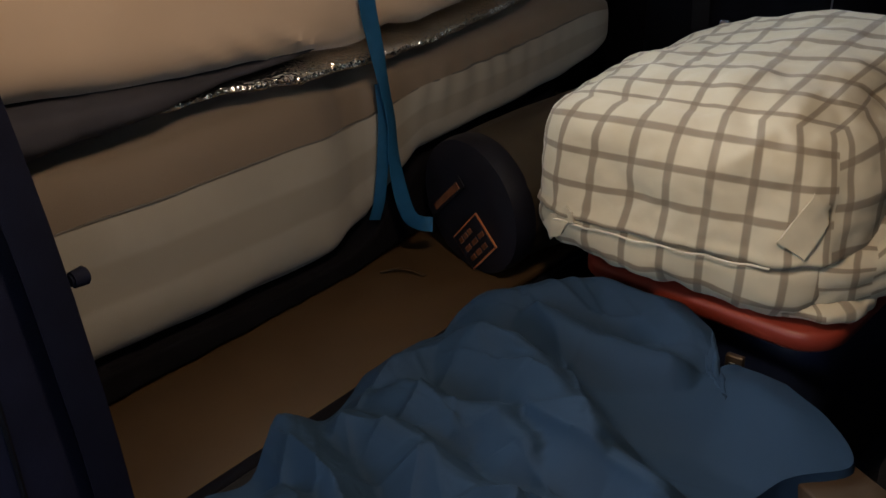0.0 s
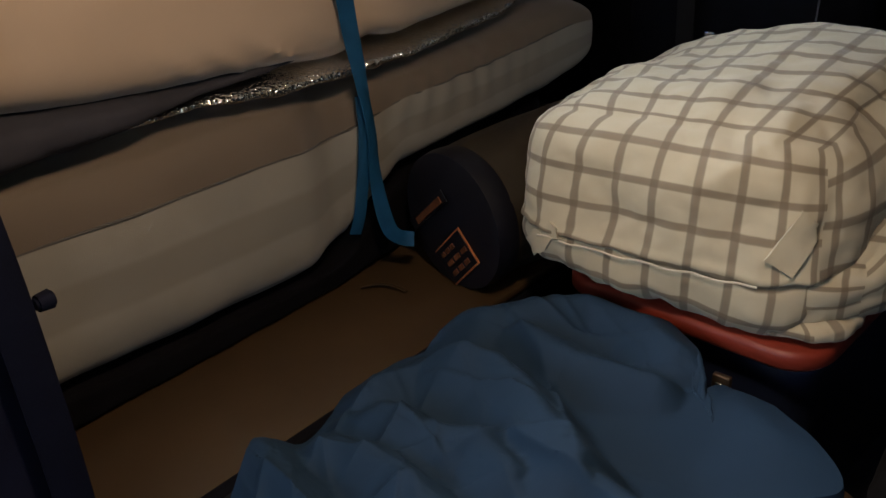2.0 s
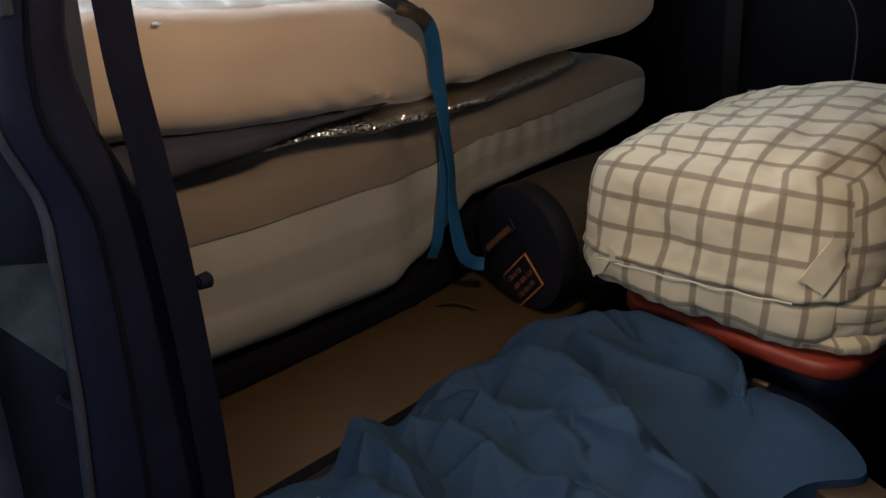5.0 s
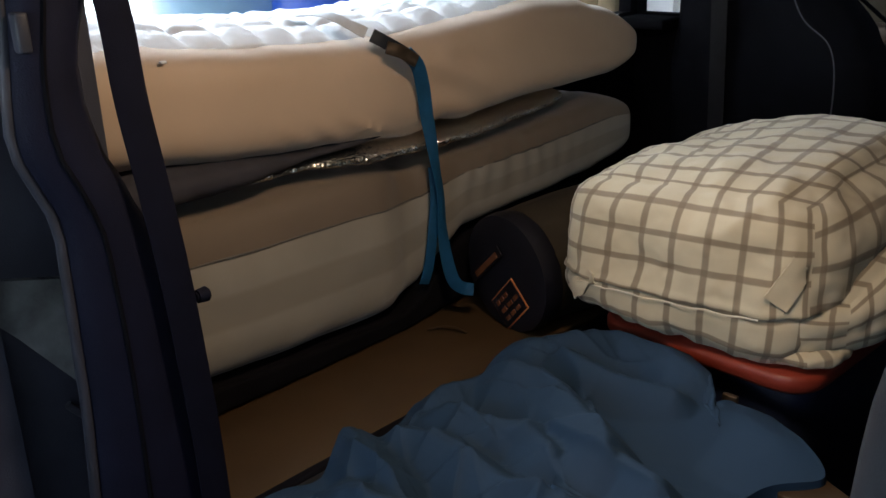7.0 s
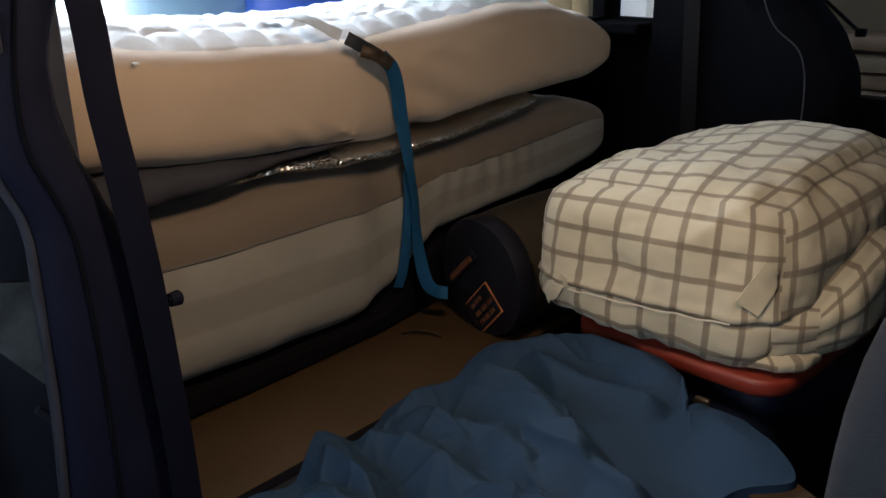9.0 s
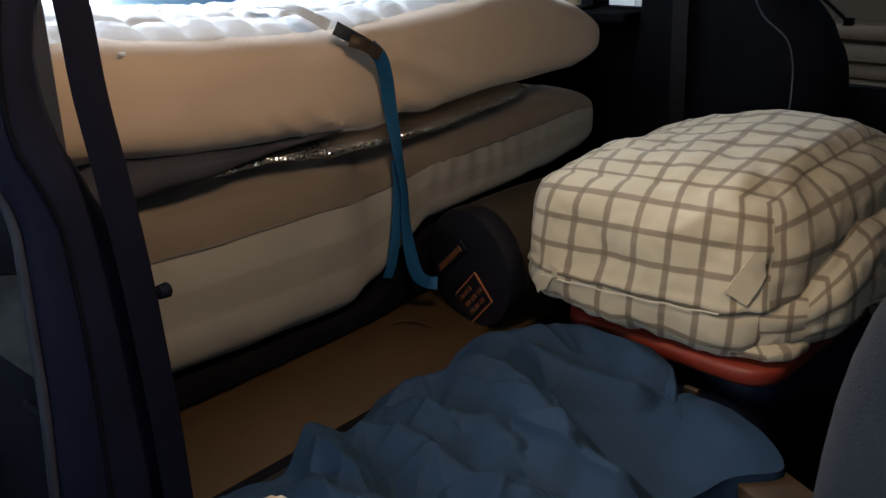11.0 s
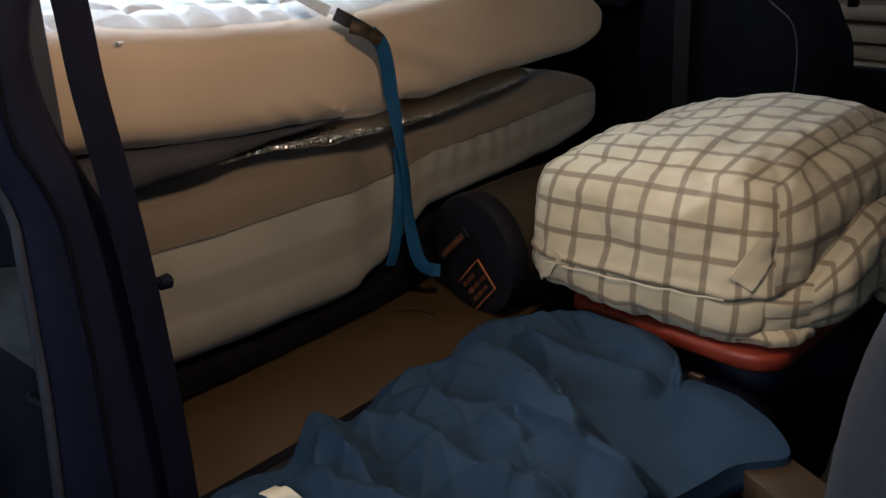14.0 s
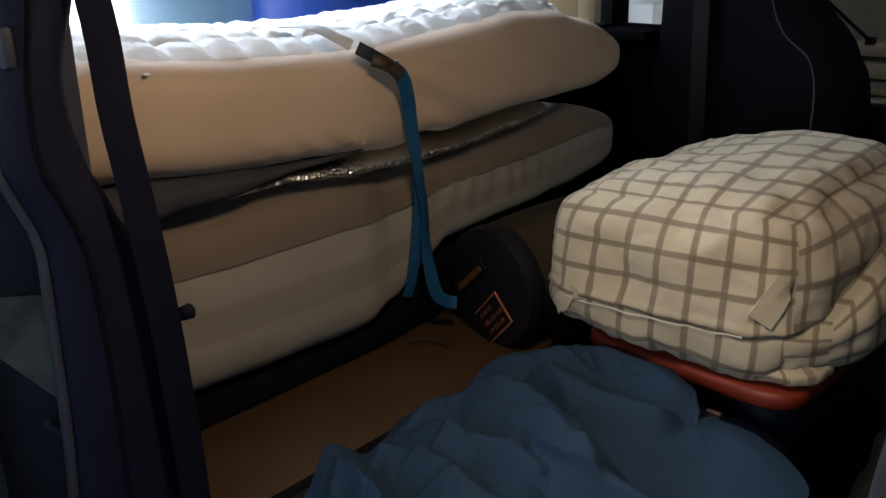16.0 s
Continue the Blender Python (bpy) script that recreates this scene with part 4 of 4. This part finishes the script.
    creases += [([(-0.468, 0.585), (-0.433, 0.629), (-0.384, 0.656), (-0.364, 0.597)], 0.018, 0.008, 0.028),
               ([(-0.712, 0.564), (-0.662, 0.498), (-0.675, 0.442)], 0.02, 0.02, 0.012),
               ([(-0.712, 0.564), (-0.615, 0.540), (-0.545, 0.520), (-0.467, 0.486)], 0.026, 0.01, 0.03),
               ([(-0.533, 0.551), (-0.472, 0.544), (-0.399, 0.534)], 0.018, 0.008, 0.03),
               ([(-0.420, 0.720), (-0.363, 0.694), (-0.247, 0.678)], 0.016, 0.03, 0.008),
               ([(-0.668, 1.099), (-0.562, 1.094), (-0.466, 1.130)], 0.014, 0.01, 0.03)]
    rng = random.Random(5)
    for _ in range(40):
        x, y, t, n = rng.uniform(-0.76, -0.36), rng.uniform(0.25, 1.14), rng.gauss(-0.35, 0.55), rng.uniform(0.04, 0.15)
        creases.append(([(x - n * math.cos(t), y - n * math.sin(t)), (x + 0.2 * n, y + rng.uniform(-0.02, 0.02)), (x + n * math.cos(t), y + n * math.sin(t))], rng.uniform(0.004, 0.010) * rng.choice((1, 1, -1)), rng.uniform(0.004, 0.009), rng.uniform(0.014, 0.034)))
    for run, up, w_left, w_right in creases:
        px, py = pos[..., 0], pos[..., 1]
        best, side, place = np.full(px.shape, 9.0), np.ones(px.shape), np.zeros(px.shape)
        for q, (a, b) in enumerate(zip(run, run[1:])):
            ax, ay = b[0] - a[0], b[1] - a[1]
            f = np.clip(((px - a[0]) * ax + (py - a[1]) * ay) / (ax * ax + ay * ay), 0, 1)
            dx, dy = px - a[0] - f * ax, py - a[1] - f * ay
            d = np.hypot(dx, dy)
            closer = d < best
            best = np.where(closer, d, best)
            side = np.where(closer, ax * dy - ay * dx, side)
            place = np.where(closer, (q + f) / (len(run) - 1), place)
        fall = np.exp(-best / np.where(side > 0, w_left, w_right))
        pos[..., 2] += 0.85 * up * fall * np.sqrt(np.maximum(0.0, np.sin(np.pi * (0.06 + 0.88 * place))))
    bm = bmesh.new()
    grid = [[bm.verts.new(p) for p in line] for line in pos]
    # hems hang down over the case
    for line, out, drop in (([r[-1] for r in grid], 0.010, 0.07), ([r[0] for r in grid], -0.006, 0.035)):
        prev = line
        for q in (0.3, 0.65, 1.0):
            nxt = [bm.verts.new((v.co.x + out * q + 0.004 * wob(v.co.x, v.co.y, q, 14), v.co.y, v.co.z - drop * q * (0.8 + 0.4 * wob(v.co.x, v.co.y, 0, 5)))) for v in line]
            for k in range(len(line) - 1):
                bm.faces.new((prev[k], prev[k + 1], nxt[k + 1], nxt[k]))
            prev = nxt
    for r0, r1 in zip(grid, grid[1:]):
        for j in range(2 * nu):
            bm.faces.new((r0[j], r0[j + 1], r1[j + 1], r1[j]))
    bmesh.ops.recalc_face_normals(bm, faces=bm.faces[:])
    if sum(f.normal.z for f in bm.faces) < 0:
        bmesh.ops.reverse_faces(bm, faces=bm.faces[:])
    ob = part("sheet", bm, M_BLUE, cloth)
    for poly in ob.data.polygons:
        poly.use_smooth = True
    sol = ob.modifiers.new("thickness", "SOLIDIFY")
    sol.thickness, sol.offset = 0.002, -1
    # a corner of the pale lining shows where the edge is turned over
    part("turned_lining", ribbon([(-0.660, 0.406, 0.074), (-0.634, 0.404, 0.082), (-0.612, 0.407, 0.078), (-0.594, 0.416, 0.064)], (0.75, 0.6, 0.2), 0.030, 0.003, 20), M_CREAM, cloth, "pale cream lining")
    return cloth


blue_cloth()

# black case that the cloth lies on
case = thing("black_case", "black fabric storage case under the blue sheet", "case")
part("case_body", box((-0.775, 0.14, -0.36), (-0.225, 1.10, 0.030), 0.03, 4), M_CARPET, case)
part("case_rim", box((-0.790, 0.13, 0.000), (-0.765, 1.00, 0.028), 0.008, 2), M_DARK, case, "black piped rim")

# wooden bar beside it
bar = thing("wooden_bar", "raw pine bar resting across the load floor", "wooden bar")
mb = Matrix.Translation((-0.155, 0.985, 0.0)) @ Matrix.Rotation(radians(-27), 4, "Z")
part("rail", box((0.0, -0.02, -0.020), (0.55, 0.075, 0.032), 0.004, 2, mb), M_WOOD, bar)
part("leg", box((0.02, 0.0, -0.36), (0.07, 0.05, -0.021), 0.004, 1, mb), M_WOOD, bar)
part("leg", box((0.46, 0.0, -0.36), (0.51, 0.05, -0.021), 0.004, 1, mb), M_WOOD, bar)

bag = thing("black_bag", "black soft bag slumped beside the tote", "bag")
part("bag_body", bundle((-0.13, 1.12, -0.36), (0.30, 1.75, 0.03), 24, 3.0, crumple(0.02, 6, 20)), M_CARPET, bag)

# small steel latch in the gap between sheet and tote
latch = thing("steel_latch", "small dull steel latch beside the tote", "latch")
part("latch_plate", box((-0.345, 1.150, 0.015), (-0.315, 1.162, 0.060), 0.003, 2), M_BUCKLE, latch)
part("latch_tongue", box((-0.336, 1.142, 0.030), (-0.324, 1.149, 0.052), 0.002, 2), M_STEEL, latch)

# ---------------------------------------------------------------- front seat
seat = thing("front_seat", "grey cloth vehicle seat with rounded backrest", "seat")
part("backrest", bundle((0.205, 0.12, -0.16), (0.68, 0.30, 0.84), 30, 3.8, crumple(0.004, 5, 30)), M_SEAT, seat)
part("seat_cushion", bundle((0.20, -0.42, -0.26), (0.68, 0.12, -0.08), 24, 3.4, crumple(0.004, 5, 33)), M_SEAT, seat)
part("seat_base", box((0.26, -0.36, -0.36), (0.62, 0.08, -0.24), 0.01, 2), M_DARK, seat)

# ---------------------------------------------------------------- rear trim and cable
rear = thing("rear_pillar", "black plastic rear pillar trim between windows", "pillar")
bm = bmesh.new()
rows = []
edge_l = curve_of([(-0.36, -1.36), (0.4, -1.34), (0.56, -1.315), (1.22, -1.28)])
edge_r = curve_of([(-0.36, -0.50), (0.36, -0.605), (0.44, -0.615), (0.54, -0.665), (0.67, -0.769), (0.85, -0.88), (1.22, -0.99)])
for k in range(41):
    z = -0.36 + 1.58 * k / 40
    a, b = edge_l(z), edge_r(z)
    rows.append([bm.verts.new((a + (b - a) * s, y, z)) for s, y in ((0, 2.679), (0.01, 2.63), (0.06, 2.59), (0.3, 2.57), (0.32, 2.58), (0.62, 2.575), (0.64, 2.565), (0.93, 2.58), (0.99, 2.62), (1.0, 2.679))])
for r0, r1 in zip(rows, rows[1:]):
    for j in range(9):
        bm.faces.new((r0[j], r0[j + 1], r1[j + 1], r1[j]))
part("trim_panel", bm, M_DARK, rear)
part("window_sill", box((-1.505, 2.54, 0.515), (-1.32, 2.675, 0.550), 0.01, 3), M_DARK, rear)
part("clip", box((-0.812, 2.03, 0.322), (-0.790, 2.045, 0.352), 0.003, 1), M_STEEL, rear, "small steel clip")
part("anchor_post", box((-0.84, 2.03, -0.36), (-0.76, 2.10, 0.323), 0.012, 2), M_DARK, rear)
cable = thing("thin_cable", "thin pale cable hanging down the rear pillar", "cable")
part("wire", tube(spline([(-0.93, 2.555, 1.18), (-0.91, 2.555, 0.80), (-0.89, 2.553, 0.667), (-0.845, 2.55, 0.574), (-0.767, 2.55, 0.511), (-0.739, 2.55, 0.444), (-0.732, 2.55, 0.36), (-0.734, 2.55, 0.275), (-0.74, 2.55, 0.10)], 70), 0.0024, 6), M_PIPING, cable)

rear_belt = thing("seat_belt", "dark grey rear seat belt hanging from the pillar", "seat belt")
part("webbing", ribbon([(-1.13, 2.545, 1.19), (-1.125, 2.545, 0.80), (-1.115, 2.548, 0.40), (-1.10, 2.55, -0.30)], (1, 0.05, 0), 0.055, 0.003, 30), M_REARBELT, rear_belt)
part("shoulder_guide", box((-1.17, 2.535, 1.12), (-1.09, 2.565, 1.20), 0.01, 2), M_DARK, rear_belt)

# ---------------------------------------------------------------- dome lamp in the headliner
lamp = thing("dome_light", "small lit dome light in the headliner", "lamp")
part("housing", box((DOME[0] - 0.09, DOME[1] - 0.07, 1.195), (DOME[0] + 0.09, DOME[1] + 0.07, 1.219), 0.008, 2), M_HEAD, lamp)
part("lens", box((DOME[0] - 0.06, DOME[1] - 0.04, 1.180), (DOME[0] + 0.06, DOME[1] + 0.04, 1.196), 0.006, 2), M_LENS, lamp)

# ---------------------------------------------------------------- outside: a garage in daylight
structure("ground", box((-30, -30, -0.80), (30, 30, -0.75)), M_CONCRETE, "pale concrete garage floor", "ground")
structure("backdrop", box((-7.0, -6.0, -0.75), (-6.9, 6.0, 5.0)), M_DAY, "blown-out daylight through the open garage door", "backdrop")
structure("wall_garage", box((-6.9, 6.0, -0.75), (4.0, 6.1, 3.2)), M_BROWN, "brown panelled garage wall", "wall")


def drum_of(name, label, x, y, r, h, material):
    t = thing(name, label, "drum", (x, y, -0.75))
    prof = [(0.0, 0.0), (r * 0.94, 0.0), (r, 0.03), (r, h * 0.30), (r * 1.03, h * 0.32), (r * 1.03, h * 0.36), (r, h * 0.38), (r, h * 0.62), (r * 1.03, h * 0.64), (r * 1.03, h * 0.68), (r, h * 0.70), (r, h - 0.05), (r * 0.93, h), (0.0, h)]
    bm = bmesh.new()
    rings = [[bm.verts.new((max(q, 0.001) * math.cos(2 * math.pi * j / 36), max(q, 0.001) * math.sin(2 * math.pi * j / 36), z)) for j in range(36)] for q, z in prof]
    for r0, r1 in zip(rings, rings[1:]):
        for j in range(36):
            bm.faces.new((r0[j], r0[(j + 1) % 36], r1[(j + 1) % 36], r1[j]))
    part("shell", bm, material, t)
    bm = bmesh.new()
    bmesh.ops.create_cone(bm, cap_ends=True, segments=16, radius1=0.04, radius2=0.04, depth=0.03, matrix=Matrix.Translation((r * 0.5, 0, h + 0.01)))
    part("bung", bm, material, t)
    return t


drum_of("plastic_drum", "large blue plastic drum on the garage floor", -2.55, 2.38, 0.42, 2.3, M_BARREL)
drum_of("plastic_drum", "pale blue plastic drum on the garage floor", -3.15, 2.20, 0.42, 2.3, M_PALEBLUE)

shelf = thing("garage_shelf", "white painted garage shelving with tan boxes", "shelf")
for x in (-3.6, -2.2):
    part("upright", box((x, 4.4, -0.75), (x + 0.06, 4.9, 2.0), 0.004, 1), M_WHITE, shelf)
for z in (0.15, 0.75, 1.4):
    part("shelf_board", box((-3.54, 4.4, z), (-2.2, 4.9, z + 0.03), 0.004, 1), M_WHITE, shelf)
for x, w, h, mm, lab in ((-3.5, 0.35, 0.30, M_WHITE, "white storage box on a garage shelf"), (-3.1, 0.22, 0.42, M_TAN, "tan cardboard box on a garage shelf"), (-2.8, 0.42, 0.26, M_WHITE, "white storage box on a garage shelf")):
    b = thing("storage_box", lab, "box", (x, 4.45, 0.18))
    part("carton", box((0, 0, 0.002), (w, 0.35, h), 0.006, 2), mm, b)
    part("grip", box((w * 0.4, -0.006, h * 0.72), (w * 0.6, -0.001, h * 0.88), 0.002, 1), M_DARK, b, "dark hand grip")
    part("flap", box((0.005, 0.0, h), (w - 0.005, 0.345, h + 0.012), 0.003, 1), mm, b)

# planks stacked behind the rear window
stack = thing("plank_stack", "stack of pale planks behind the rear window", "planks")
for k, z in enumerate((0.02, 0.10, 0.19, 0.29)):
    part("plank", box((-2.0, 4.5 + 0.05 * (k % 2), z - 0.05), (3.0, 4.75, z + 0.02), 0.004, 1), M_WOOD if k % 2 else M_BROWN, stack)
part("bearer", box((-1.2, 4.5, -0.75), (-1.1, 4.75, -0.031), 0.004, 1), M_WOOD, stack)
part("bearer", box((2.0, 4.5, -0.75), (2.1, 4.75, -0.031), 0.004, 1), M_WOOD, stack)

wiper = thing("rear_wiper", "black wiper arm across the rear window", "wiper")
part("wiper_arm", tube([(-0.84, 2.725, 0.70), (-0.79, 2.725, 0.66), (-0.65, 2.725, 0.55)], 0.006, 8), M_DARK, wiper)
part("wiper_pivot", box((-0.66, 2.712, 0.535), (-0.63, 2.74, 0.560), 0.005, 2), M_DARK, wiper)
post = thing("wooden_post", "pale wooden post standing in the garage", "post")
part("post", box((-2.78, 4.30, -0.75), (-2.66, 4.38, 2.2), 0.006, 1), M_TAN, post)
